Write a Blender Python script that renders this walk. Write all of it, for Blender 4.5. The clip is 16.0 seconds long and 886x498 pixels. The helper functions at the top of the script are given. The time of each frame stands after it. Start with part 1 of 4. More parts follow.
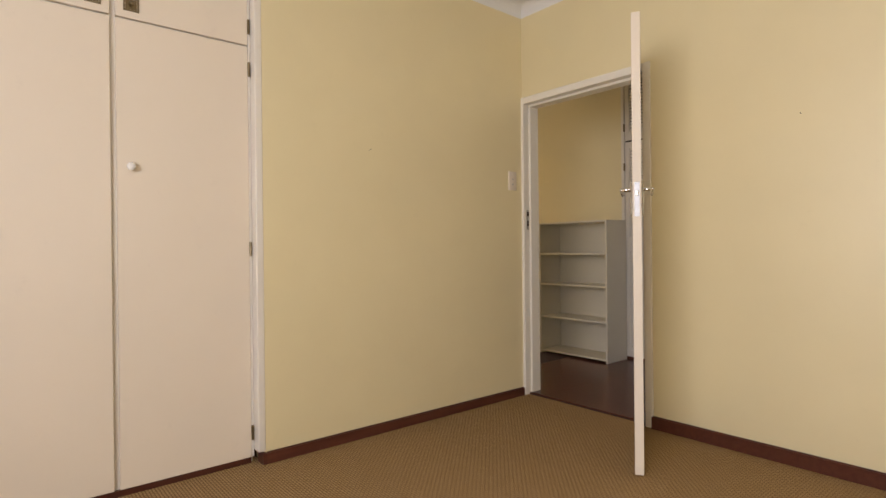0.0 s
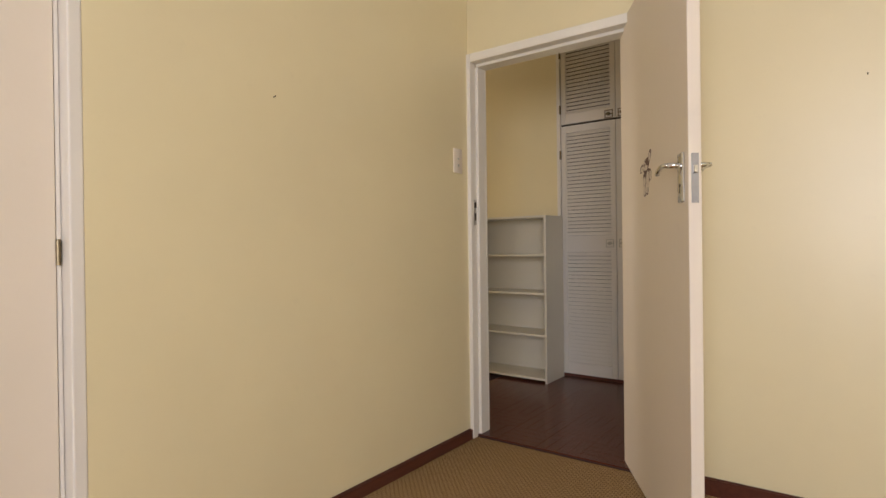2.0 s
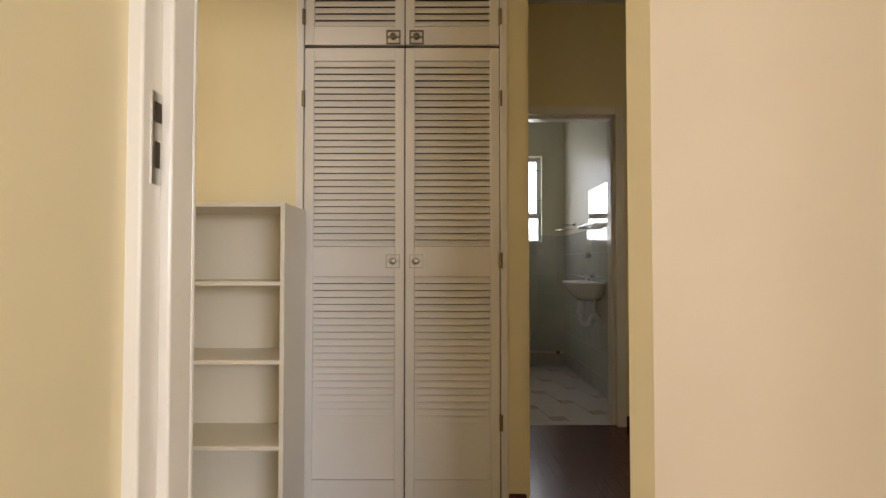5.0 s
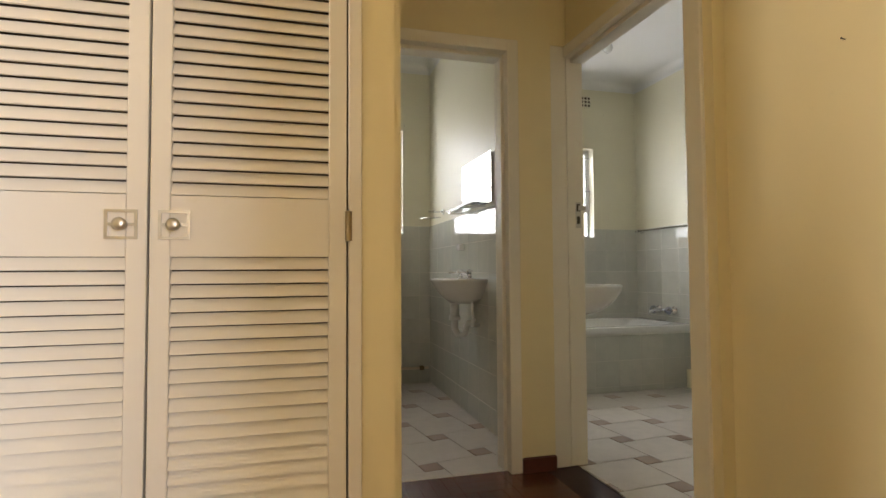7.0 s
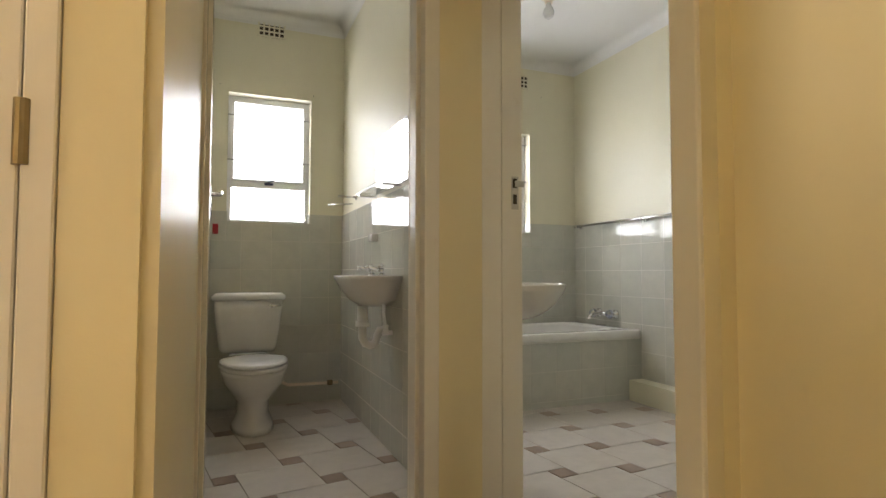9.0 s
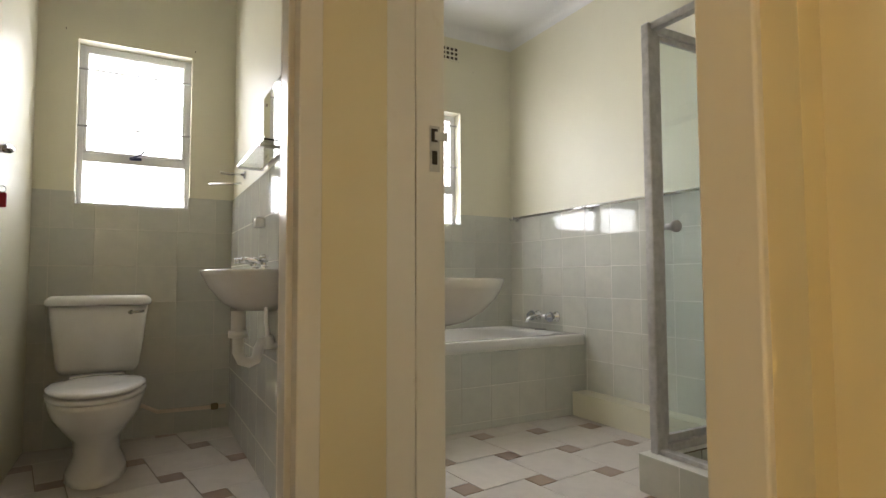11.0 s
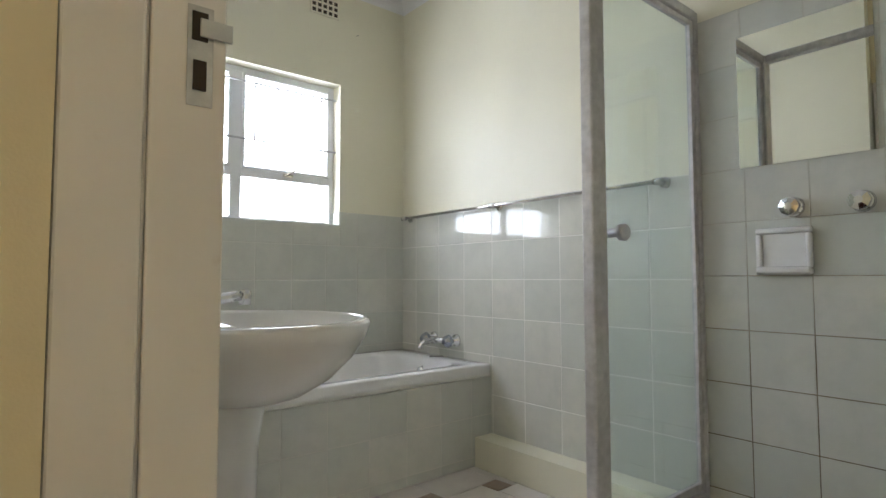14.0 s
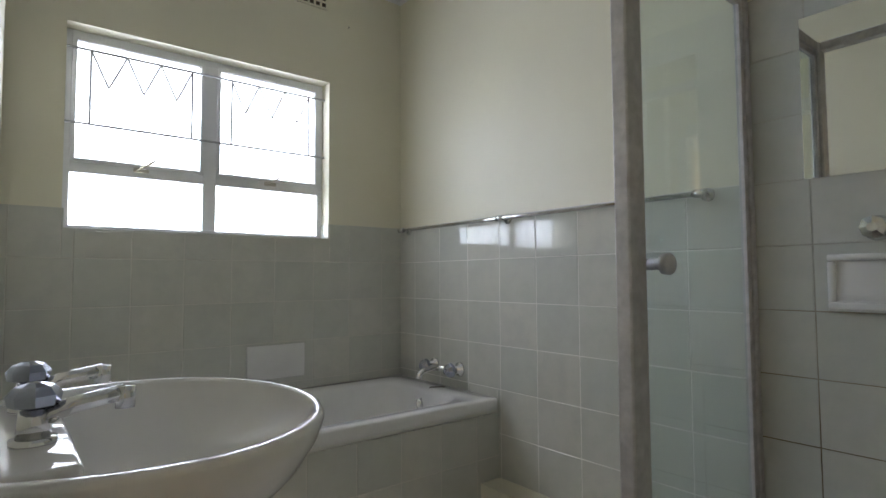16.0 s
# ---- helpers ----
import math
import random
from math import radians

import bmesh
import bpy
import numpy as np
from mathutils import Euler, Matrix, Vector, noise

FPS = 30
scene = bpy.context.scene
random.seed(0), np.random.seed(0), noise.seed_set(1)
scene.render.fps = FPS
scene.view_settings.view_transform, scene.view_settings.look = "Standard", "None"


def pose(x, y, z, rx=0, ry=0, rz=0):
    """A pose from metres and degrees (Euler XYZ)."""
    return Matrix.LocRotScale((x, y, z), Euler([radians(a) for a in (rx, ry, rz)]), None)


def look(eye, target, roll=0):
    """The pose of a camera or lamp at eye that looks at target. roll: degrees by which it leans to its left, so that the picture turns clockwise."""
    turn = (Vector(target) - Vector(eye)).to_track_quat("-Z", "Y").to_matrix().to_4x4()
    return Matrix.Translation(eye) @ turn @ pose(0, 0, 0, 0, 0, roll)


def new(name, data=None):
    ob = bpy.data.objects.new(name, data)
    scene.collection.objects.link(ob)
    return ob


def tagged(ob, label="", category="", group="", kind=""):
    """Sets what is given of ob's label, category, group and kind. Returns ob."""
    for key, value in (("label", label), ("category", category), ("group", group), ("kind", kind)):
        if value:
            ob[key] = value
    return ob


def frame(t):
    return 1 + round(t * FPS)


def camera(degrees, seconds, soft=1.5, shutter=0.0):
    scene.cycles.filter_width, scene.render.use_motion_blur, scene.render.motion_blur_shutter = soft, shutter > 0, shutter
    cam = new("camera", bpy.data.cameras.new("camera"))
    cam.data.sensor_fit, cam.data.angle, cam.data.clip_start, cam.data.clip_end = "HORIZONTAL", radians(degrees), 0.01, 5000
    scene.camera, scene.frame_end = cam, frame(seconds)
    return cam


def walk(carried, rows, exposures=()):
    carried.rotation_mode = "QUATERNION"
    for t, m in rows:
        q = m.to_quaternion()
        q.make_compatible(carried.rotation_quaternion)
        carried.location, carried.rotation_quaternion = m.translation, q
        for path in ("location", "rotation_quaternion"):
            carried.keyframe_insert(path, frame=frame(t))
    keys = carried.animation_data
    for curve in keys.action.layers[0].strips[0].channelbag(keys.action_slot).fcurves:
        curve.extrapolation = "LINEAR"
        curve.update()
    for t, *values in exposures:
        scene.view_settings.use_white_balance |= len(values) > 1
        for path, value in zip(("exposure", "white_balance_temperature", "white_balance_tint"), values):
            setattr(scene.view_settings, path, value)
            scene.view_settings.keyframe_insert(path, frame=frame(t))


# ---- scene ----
cam = camera(78.2, 16.0)
PATH = [
    (0, (2.627, -2.93, 1.036), (1.089, -1.651, 1.032), -0.6),
    (0.5, (2.444, -2.828, 1.056), (0.947, -1.502, 1.044), -0.7),
    (1, (2.164, -2.724, 1.066), (0.76, -1.299, 1.05), -0.9),
    (1.5, (1.947, -2.638, 1.059), (0.628, -1.133, 1.047), -0.7),
    (2, (1.666, -2.511, 1.043), (0.48, -0.9, 1.034), -0.7),
    (2.5, (1.368, -2.338, 1.042), (0.325, -0.632, 1.032), -0.6),
    (3, (1.075, -2.08, 1.048), (0.179, -0.292, 1.035), -0.3),
    (3.5, (0.837, -1.786, 1.047), (0.152, 0.093, 1.037), -0.3),
    (4, (0.652, -1.45, 1.05), (0.182, 0.493, 1.046), -0.3),
    (4.5, (0.511, -1.118, 1.046), (0.275, 0.869, 1.062), -0.2),
    (5, (0.459, -0.795, 1.04), (0.455, 1.204, 1.095), -0.0),
    (5.2, (0.457, -0.678, 1.034), (0.524, 1.32, 1.099), 0.0),
    (7.3, (0.629, 0.43, 0.94), (1.193, 2.347, 1.021), -0.1),
    (7.5, (0.662, 0.506, 0.934), (1.246, 2.417, 1.016), 0.1),
    (8, (0.748, 0.663, 0.926), (1.397, 2.553, 1.012), -0.0),
    (8.5, (0.824, 0.775, 0.919), (1.533, 2.643, 1.006), 0.1),
    (10.8, (1.198, 1.357, 0.871), (2.13, 3.123, 0.979), -0.3),
    (11, (1.241, 1.413, 0.867), (2.209, 3.16, 0.973), -0.2),
    (11.5, (1.351, 1.548, 0.872), (2.386, 3.256, 0.976), -0.1),
    (12, (1.461, 1.657, 0.883), (2.554, 3.328, 0.991), -0.1),
    (12.5, (1.535, 1.763, 0.889), (2.683, 3.398, 0.996), -0.1),
    (13, (1.6, 1.851, 0.902), (2.799, 3.448, 1.011), -0.0),
    (13.5, (1.667, 1.926, 0.912), (2.908, 3.49, 1.022), 0.0),
    (14, (1.755, 2.018, 0.945), (3.023, 3.562, 1.052), -0.1),
    (14.5, (1.829, 2.083, 0.97), (3.105, 3.62, 1.079), -0.1),
    (15, (1.895, 2.138, 0.991), (3.172, 3.672, 1.102), -0.0),
    (15.5, (1.942, 2.189, 1.027), (3.209, 3.733, 1.135), -0.2),
    (16, (1.994, 2.261, 1.051), (3.241, 3.821, 1.156), -0.3),
]
walk(cam, [(t, look(eye, target, roll)) for t, eye, target, roll in PATH], [(0, 0.02, 6600, 21), (2.5, 0.22, 6300, 21), (4.5, 0.85, 6450, 20), (5.2, 0.84, 6400, 20), (7.3, 1.88, 6650, 19), (8.5, 2.0, 6650, 19), (11.5, 2.1, 6600, 20), (13.5, 2.2, 6050, 20), (15, 1.9, 5900, 19), (16, 1.42, 5900, 20)])

# Plan: x east, y north, z up; the bedroom door is in the wall on y = 0.

# ---- light ----
world = bpy.data.worlds.new("sky")
scene.world = world
world.use_nodes = True
wn = world.node_tree.nodes
sky = wn.new("ShaderNodeTexSky")
sky.sky_type = "NISHITA"
sky.sun_disc = False
sky.sun_elevation = radians(48)
sky.sun_rotation = radians(200)
world.node_tree.links.new(sky.outputs[0], wn["Background"].inputs[0])
wn["Background"].inputs[1].default_value = 0.12


def area(name, at, target, sx, sy, watts, color=(1, 1, 1)):
    lamp = bpy.data.lights.new(name, "AREA")
    lamp.shape, lamp.size, lamp.size_y, lamp.energy, lamp.color = "RECTANGLE", sx, sy, watts, color
    ob = new(name, lamp)
    ob.matrix_world = look(at, target)
    ob["kind"] = "structure"
    return ob


sun = bpy.data.lights.new("sun", "SUN")
sun.energy, sun.angle, sun.color = 2.5, radians(0.6), (1.0, 0.94, 0.86)
sun_ob = new("sun", sun)
sun_ob.matrix_world = look((0, 0, 8), (1.6, 4.4, 3.0))
area("daylight_bedroom_window", (2.6, -4.42, 1.55), (2.45, 0, 1.25), 1.9, 1.2, 85, (0.88, 0.94, 1.0))
area("daylight_bathroom_window", (2.72, 5.02, 1.67), (2.75, 3, 1.2), 1.1, 0.8, 4.3, (0.84, 0.91, 1.0))
area("daylight_toilet_window", (1.2, 5.05, 1.72), (1.2, 3, 1.2), 0.5, 0.85, 1.9, (0.84, 0.91, 1.0))
# Added fill lamp in the unseen passage end, which has no opening, to brighten the passage.
area("daylight_passage_end", (-3.9, 1.2, 1.25), (2, 1.1, 1.2), 0.6, 1.9, 31, (1.0, 0.95, 0.84))

# ---- materials ----


class Net:
    def __init__(self, name):
        self.m = bpy.data.materials.new(name)
        self.m.use_nodes = True
        self.t = self.m.node_tree
        self.p = self.t.nodes["Principled BSDF"]

    def n(self, kind, **inputs):
        node = self.t.nodes.new(kind)
        for k, v in inputs.items():
            node.inputs[k.replace("_", " ")].default_value = v
        return node

    def link(self, a, b):
        self.t.links.new(a, b)

    def where(self):
        return self.n("ShaderNodeTexCoord").outputs["Object"]

    def place(self):
        g = self.t.nodes.new("ShaderNodeNewGeometry")
        return g.outputs["Position"]

    def noise(self, scale, detail=4, rough=0.55, at=None):
        node = self.n("ShaderNodeTexNoise", Scale=scale, Detail=detail, Roughness=rough)
        self.link(at or self.place(), node.inputs["Vector"])
        return node.outputs["Fac"]

    def ramp(self, fac, stops):
        r = self.t.nodes.new("ShaderNodeValToRGB")
        els = r.color_ramp.elements
        els[0].position, els[0].color = stops[0][0], (*stops[0][1], 1)
        els[1].position, els[1].color = stops[-1][0], (*stops[-1][1], 1)
        for pos, c in stops[1:-1]:
            e = els.new(pos)
            e.color = (*c, 1)
        self.link(fac, r.inputs[0])
        return r.outputs[0]

    def mix(self, fac, a, b, mode="MIX"):
        node = self.t.nodes.new("ShaderNodeMix")
        node.data_type, node.blend_type = "RGBA", mode
        for sock, v in ((node.inputs[0], fac), (node.inputs[6], a), (node.inputs[7], b)):
            if isinstance(v, (int, float)):
                sock.default_value = v
            elif isinstance(v, tuple):
                sock.default_value = (*v, 1)
            else:
                self.link(v, sock)
        return node.outputs[2]

    def bump(self, height, strength=0.2, distance=0.002, over=None):
        b = self.n("ShaderNodeBump", Strength=strength, Distance=distance)
        self.link(height, b.inputs["Height"])
        if over:
            self.link(over, b.inputs["Normal"])
        self.link(b.outputs[0], self.p.inputs["Normal"])
        return b.outputs[0]

    def base(self, v):
        if isinstance(v, tuple):
            self.p.inputs["Base Color"].default_value = (*v, 1)
        else:
            self.link(v, self.p.inputs["Base Color"])

    def set(self, rough=0.5, metal=0.0, spec=0.5):
        self.p.inputs["Roughness"].default_value = rough
        self.p.inputs["Metallic"].default_value = metal
        self.p.inputs["Specular IOR Level"].default_value = spec


def shade(c, k):
    return tuple(v * k for v in c)


def painted(name, c, rough=0.55, vary=0.06, grain=0.15, stain=None, fine=260):
    net = Net(name)
    big = net.noise(1.7, 5)
    col = net.ramp(big, [(0.3, shade(c, 1 - vary)), (0.7, c)])
    mid = net.noise(14, 6, 0.65)
    col = net.mix(net.ramp(mid, [(0.62, (0, 0, 0)), (0.78, (0.35,) * 3)]), col, stain or shade(c, 0.86))
    net.base(col)
    net.set(rough)
    net.bump(net.noise(fine, 3), grain, 0.001, net.bump(net.noise(9, 4), 0.12, 0.006))
    return net.m


WALL = painted("yellow_wall_paint", (0.80, 0.69, 0.415), 0.4, 0.05, 0.18)
WALL.node_tree.nodes["Principled BSDF"].inputs["Specular IOR Level"].default_value = 0.85
BATH_WALL = painted("pale_cream_wall_paint", (0.76, 0.72, 0.555), 0.45, 0.05, 0.15)
CEIL = painted("white_ceiling_paint", (0.80, 0.79, 0.76), 0.75, 0.04, 0.1)
DOOR = painted("cream_gloss_paint", (0.80, 0.70, 0.56), 0.5, 0.04, 0.1, fine=140)
FRAME = painted("cream_enamel", (0.84, 0.79, 0.68), 0.22, 0.05, 0.05, (0.62, 0.52, 0.36))
CUP = painted("cupboard_white_paint", (0.79, 0.735, 0.64), 0.38, 0.05, 0.08, (0.66, 0.57, 0.44))
SHELFM = painted("white_laminate", (0.76, 0.71, 0.58), 0.35, 0.04, 0.03)
WHITE_FRAME = painted("white_window_paint", (0.80, 0.80, 0.80), 0.35, 0.03, 0.04)
# Near-black: painted shade for holes and cupboard back, plain colour for nails and chain.
DARK = painted("shade_and_dark_metal", (0.05, 0.035, 0.02), 0.8, 0.1, 0.1)
PIPE = painted("grey_white_plastic", (0.70, 0.70, 0.67), 0.4, 0.05, 0.02)
SOFT_MORTAR = painted("yellowed_tile_grout", (0.64, 0.62, 0.54), 0.8, 0.08, 0.2, (0.56, 0.52, 0.43))
MORTAR = painted("tile_grout", (0.78, 0.76, 0.69), 0.8, 0.08, 0.2, (0.60, 0.55, 0.45))
FLOOR_GROUT = painted("floor_grout", (0.33, 0.28, 0.20), 0.9, 0.2, 0.3, (0.10, 0.07, 0.04))


def mould_grout():
    net = Net("mouldy_grout")
    sep = net.t.nodes.new("ShaderNodeSeparateXYZ")
    net.link(net.place(), sep.inputs[0])
    mr = net.n("ShaderNodeMapRange")
    for i, v in ((1, 0.35), (2, 1.5), (3, 0.0), (4, 0.75)):
        mr.inputs[i].default_value = v
    net.link(sep.outputs[2], mr.inputs[0])
    spots = net.mix(0.45, mr.outputs[0], net.noise(6, 5, 0.7))
    net.base(net.ramp(spots, [(0.10, (0.07, 0.045, 0.025)), (0.32, (0.22, 0.17, 0.10)), (0.55, (0.52, 0.50, 0.42))]))
    net.set(0.9)
    return net.m


MOULD_GROUT = mould_grout()


def tile_mat(name, c, alt, rough=0.12):
    net = Net(name)
    info = net.t.nodes.new("ShaderNodeObjectInfo")
    geo = net.t.nodes.new("ShaderNodeNewGeometry")
    own = net.mix(info.outputs["Random"], c, alt)
    cloud = net.noise(11, 5, 0.6)
    col = net.mix(net.ramp(cloud, [(0.4, (0, 0, 0)), (0.75, (0.6,) * 3)]), own, shade(alt, 0.88))
    net.base(net.mix(net.ramp(geo.outputs["Random Per Island"], [(0, (0, 0, 0)), (1, (0.3,) * 3)]), col, alt))
    net.set(rough)
    net.bump(net.noise(35, 3), 0.08, 0.002)
    return net.m


WTILE = tile_mat("pale_green_grey_tile", (0.63, 0.61, 0.53), (0.565, 0.57, 0.50), 0.05)
FTILE = tile_mat("white_floor_tile", (0.74, 0.675, 0.60), (0.69, 0.635, 0.57), 0.22)
BTILE = tile_mat("tan_inset_tile", (0.32, 0.215, 0.14), (0.27, 0.185, 0.125), 0.35)
MTILE = tile_mat("cream_mosaic_tile", (0.62, 0.60, 0.46), (0.50, 0.48, 0.36), 0.3)


def carpet():
    net = Net("ribbed_loop_carpet")
    pos = net.place()
    br = net.n("ShaderNodeTexBrick", Scale=1.0, Mortar_Size=0.0028, Mortar_Smooth=0.6, Brick_Width=0.026, Row_Height=0.013)
    mp = net.n("ShaderNodeMapping", Rotation=(0, 0, 0.0))
    net.link(pos, mp.inputs[0])
    net.link(mp.outputs[0], br.inputs["Vector"])
    br.inputs["Color1"].default_value = (0.50, 0.335, 0.165, 1)
    br.inputs["Color2"].default_value = (0.43, 0.28, 0.13, 1)
    br.inputs["Mortar"].default_value = (0.16, 0.09, 0.035, 1)
    fuzz = net.noise(420, 3)
    col = net.mix(net.ramp(fuzz, [(0.35, (0.5,) * 3), (0.6, (0, 0, 0))]), br.outputs["Color"], (0.25, 0.15, 0.06))
    net.base(net.mix(net.ramp(net.noise(1.2, 4), [(0.35, (0.25,) * 3), (0.65, (0, 0, 0))]), col, (0.30, 0.19, 0.09)))
    net.set(0.95, 0, 0.1)
    inv = net.n("ShaderNodeMath")
    inv.operation = "SUBTRACT"
    inv.inputs[0].default_value = 1
    net.link(br.outputs["Fac"], inv.inputs[1])
    net.bump(fuzz, 0.5, 0.002, net.bump(inv.outputs[0], 0.7, 0.005))
    return net.m


CARPET = carpet()


def wood(name, c, dark, rough, scale=1.0):
    net = Net(name)
    info = net.t.nodes.new("ShaderNodeObjectInfo")
    mp = net.n("ShaderNodeMapping", Scale=(40 * scale, 3 * scale, 40 * scale))
    net.link(net.where(), mp.inputs[0])
    add = net.t.nodes.new("ShaderNodeVectorMath")
    net.link(mp.outputs[0], add.inputs[0])
    net.link(info.outputs["Location"], add.inputs[1])
    g = net.noise(1.0, 6, 0.6, add.outputs[0])
    col = net.ramp(g, [(0.3, dark), (0.7, c)])
    net.base(net.mix(net.ramp(info.outputs["Random"], [(0, (0, 0, 0)), (1, (0.8,) * 3)]), col, dark))
    net.set(rough)
    net.bump(g, 0.1, 0.001)
    return net.m


PARQUET = wood("red_brown_parquet", (0.125, 0.034, 0.015), (0.085, 0.022, 0.011), 0.26)
SKIRT = wood("dark_stained_skirting", (0.13, 0.042, 0.024), (0.07, 0.02, 0.012), 0.3)
UNDER = wood("parquet_joint", (0.05, 0.018, 0.01), (0.03, 0.01, 0.006), 0.6)


def metal(name, c, rough):
    net = Net(name)
    net.base(net.ramp(net.noise(30, 4), [(0.35, shade(c, 0.8)), (0.65, c)]))
    net.set(rough, 1.0)
    return net.m


CHROME = metal("chrome", (0.80, 0.80, 0.80), 0.10)
ALU = metal("grey_aluminium", (0.60, 0.575, 0.56), 0.42)
ALU.node_tree.nodes["Principled BSDF"].inputs["Metallic"].default_value = 0.35
BRASS = metal("tarnished_brass", (0.27, 0.21, 0.12), 0.4)
WORN = metal("worn_grey_steel", (0.34, 0.33, 0.32), 0.4)
STEEL = metal("dull_steel", (0.60, 0.56, 0.48), 0.3)


def ceramic():
    net = Net("white_ceramic")
    net.base(net.ramp(net.noise(6, 4), [(0.3, (0.74, 0.72, 0.68)), (0.7, (0.80, 0.785, 0.75))]))
    net.set(0.08)
    net.p.inputs["Coat Weight"].default_value = 0.4
    return net.m


CERAMIC = ceramic()


def glass():
    net = Net("clear_glass")
    net.set(0.01)
    net.base((0.93, 0.97, 0.95))
    net.p.inputs["Transmission Weight"].default_value = 1.0
    net.p.inputs["IOR"].default_value = 1.45
    return net.m


GLASS = glass()
SHOWER_GLASS = glass()
SHOWER_GLASS.node_tree.nodes["Principled BSDF"].inputs["Base Color"].default_value = (0.86, 0.95, 0.945, 1)


def mirror():
    net = Net("mirror_silver")
    net.base(net.ramp(net.noise(4, 3), [(0.3, (0.84, 0.86, 0.83)), (0.7, (0.88, 0.90, 0.87))]))
    net.set(0.01, 1.0)
    return net.m


MIRROR = mirror()


def glow(name, c, power):
    net = Net(name)
    net.base(c)
    net.p.inputs["Emission Color"].default_value = (*c, 1)
    net.p.inputs["Emission Strength"].default_value = power
    return net.m


OUTSIDE = glow("bright_sky_backdrop", (0.94, 0.97, 1.0), 1.35)
FACET = metal("faceted_chrome", (0.42, 0.45, 0.54), 0.14)
LAMPGLASS = painted("opal_glass", (0.80, 0.80, 0.78), 0.15, 0.02, 0.0)
# White bars coloured grey, to look dark against the bright windows behind them.
BARP = painted("backlit_bar_grey", (0.48, 0.48, 0.48), 0.5, 0.05, 0.02)
INK = painted("brown_ink", (0.10, 0.035, 0.02), 0.5, 0.1, 0.0)
TAN = painted("pale_sticker", (0.70, 0.60, 0.48), 0.5, 0.1, 0.0)
RED = painted("red_plastic_tag", (0.45, 0.02, 0.04), 0.4, 0.1, 0.0)
BLUE = painted("dark_blue_handle", (0.03, 0.04, 0.12), 0.4, 0.1, 0.0)

# ---- mesh tools ----


def add_box(bm, a, b, bevel=0.0, seg=1):
    lo, hi = [min(p, q) for p, q in zip(a, b)], [max(p, q) for p, q in zip(a, b)]
    made = bmesh.ops.create_cube(bm, size=1.0)["verts"]
    for v in made:
        v.co = Vector([lo[i] + (v.co[i] + 0.5) * (hi[i] - lo[i]) for i in range(3)])
    if bevel:
        edges = list({e for v in made for e in v.link_edges})
        bmesh.ops.bevel(bm, geom=edges, offset=bevel, segments=seg, affect="EDGES", profile=0.5)
    return bm


def add_tube(bm, p, q, r, n=14, r2=None):
    p, q = Vector(p), Vector(q)
    turn = (q - p).to_track_quat("Z", "Y").to_matrix().to_4x4()
    m = Matrix.Translation((p + q) / 2) @ turn
    bmesh.ops.create_cone(bm, cap_ends=True, segments=n, radius1=r, radius2=r if r2 is None else r2, depth=(q - p).length, matrix=m)
    return bm


def add_path(bm, pts, r, n=10):
    """A round pipe through the given points."""
    pts = [Vector(p) for p in pts]
    rings = []
    up = Vector((0.123, 0.31, 1)).normalized()
    for i, p in enumerate(pts):
        d = (pts[min(i + 1, len(pts) - 1)] - pts[max(i - 1, 0)]).normalized()
        u = d.cross(up).normalized()
        v = u.cross(d)
        rings.append([bm.verts.new(p + r * (math.cos(k * math.tau / n) * u + math.sin(k * math.tau / n) * v)) for k in range(n)])
    for a, b in zip(rings, rings[1:]):
        for k in range(n):
            bm.faces.new((a[k], a[(k + 1) % n], b[(k + 1) % n], b[k]))
    bm.faces.new(rings[0][::-1])
    bm.faces.new(rings[-1])
    return bm


def add_loft(bm, rings, close_top=True, close_bottom=True):
    made = [[bm.verts.new(p) for p in ring] for ring in rings]
    n = len(rings[0])
    for a, b in zip(made, made[1:]):
        for k in range(n):
            bm.faces.new((a[k], a[(k + 1) % n], b[(k + 1) % n], b[k]))
    if close_bottom:
        bm.faces.new(made[0][::-1])
    if close_top:
        bm.faces.new(made[-1])
    return bm


def add_lathe(bm, centre, profile, n=24, axis="Z"):
    rings = []
    for r, h in profile:
        ring = []
        for k in range(n):
            a = k * math.tau / n
            u, v = r * math.cos(a), r * math.sin(a)
            off = {"Z": (u, v, h), "X": (h, u, v), "Y": (u, h, v)}[axis]
            ring.append(Vector(centre) + Vector(off))
        rings.append(ring)
    return add_loft(bm, rings)


def part(name, bm, material, parent=None, label="", smooth=False):
    mesh = bpy.data.meshes.new(name)
    bmesh.ops.recalc_face_normals(bm, faces=bm.faces[:])
    bm.to_mesh(mesh)
    bm.free()
    mesh.materials.append(material)
    if smooth:
        mesh.shade_smooth()
    ob = new(name, mesh)
    ob.parent = parent
    if label:
        ob["label"] = label
    return ob


def nb():
    return bmesh.new()


def box(name, a, b, material, parent=None, bevel=0.0, label="", seg=1):
    return part(name, add_box(nb(), a, b, bevel, seg), material, parent, label)


def setting(name, bm, material, label, smooth=False):
    return tagged(part(name, bm, material, None, "", smooth), label, kind="structure")


def sbox(name, a, b, material, label):
    return setting(name, add_box(nb(), a, b), material, label)


def base(name, at, label, category, group=""):
    ob = new(name)
    ob.location = at
    return tagged(ob, label, category, group)


def thing(name, label, category, group="", at=(0, 0, 0)):
    ob = new(name)
    ob.location = at
    return tagged(ob, label, category, group)


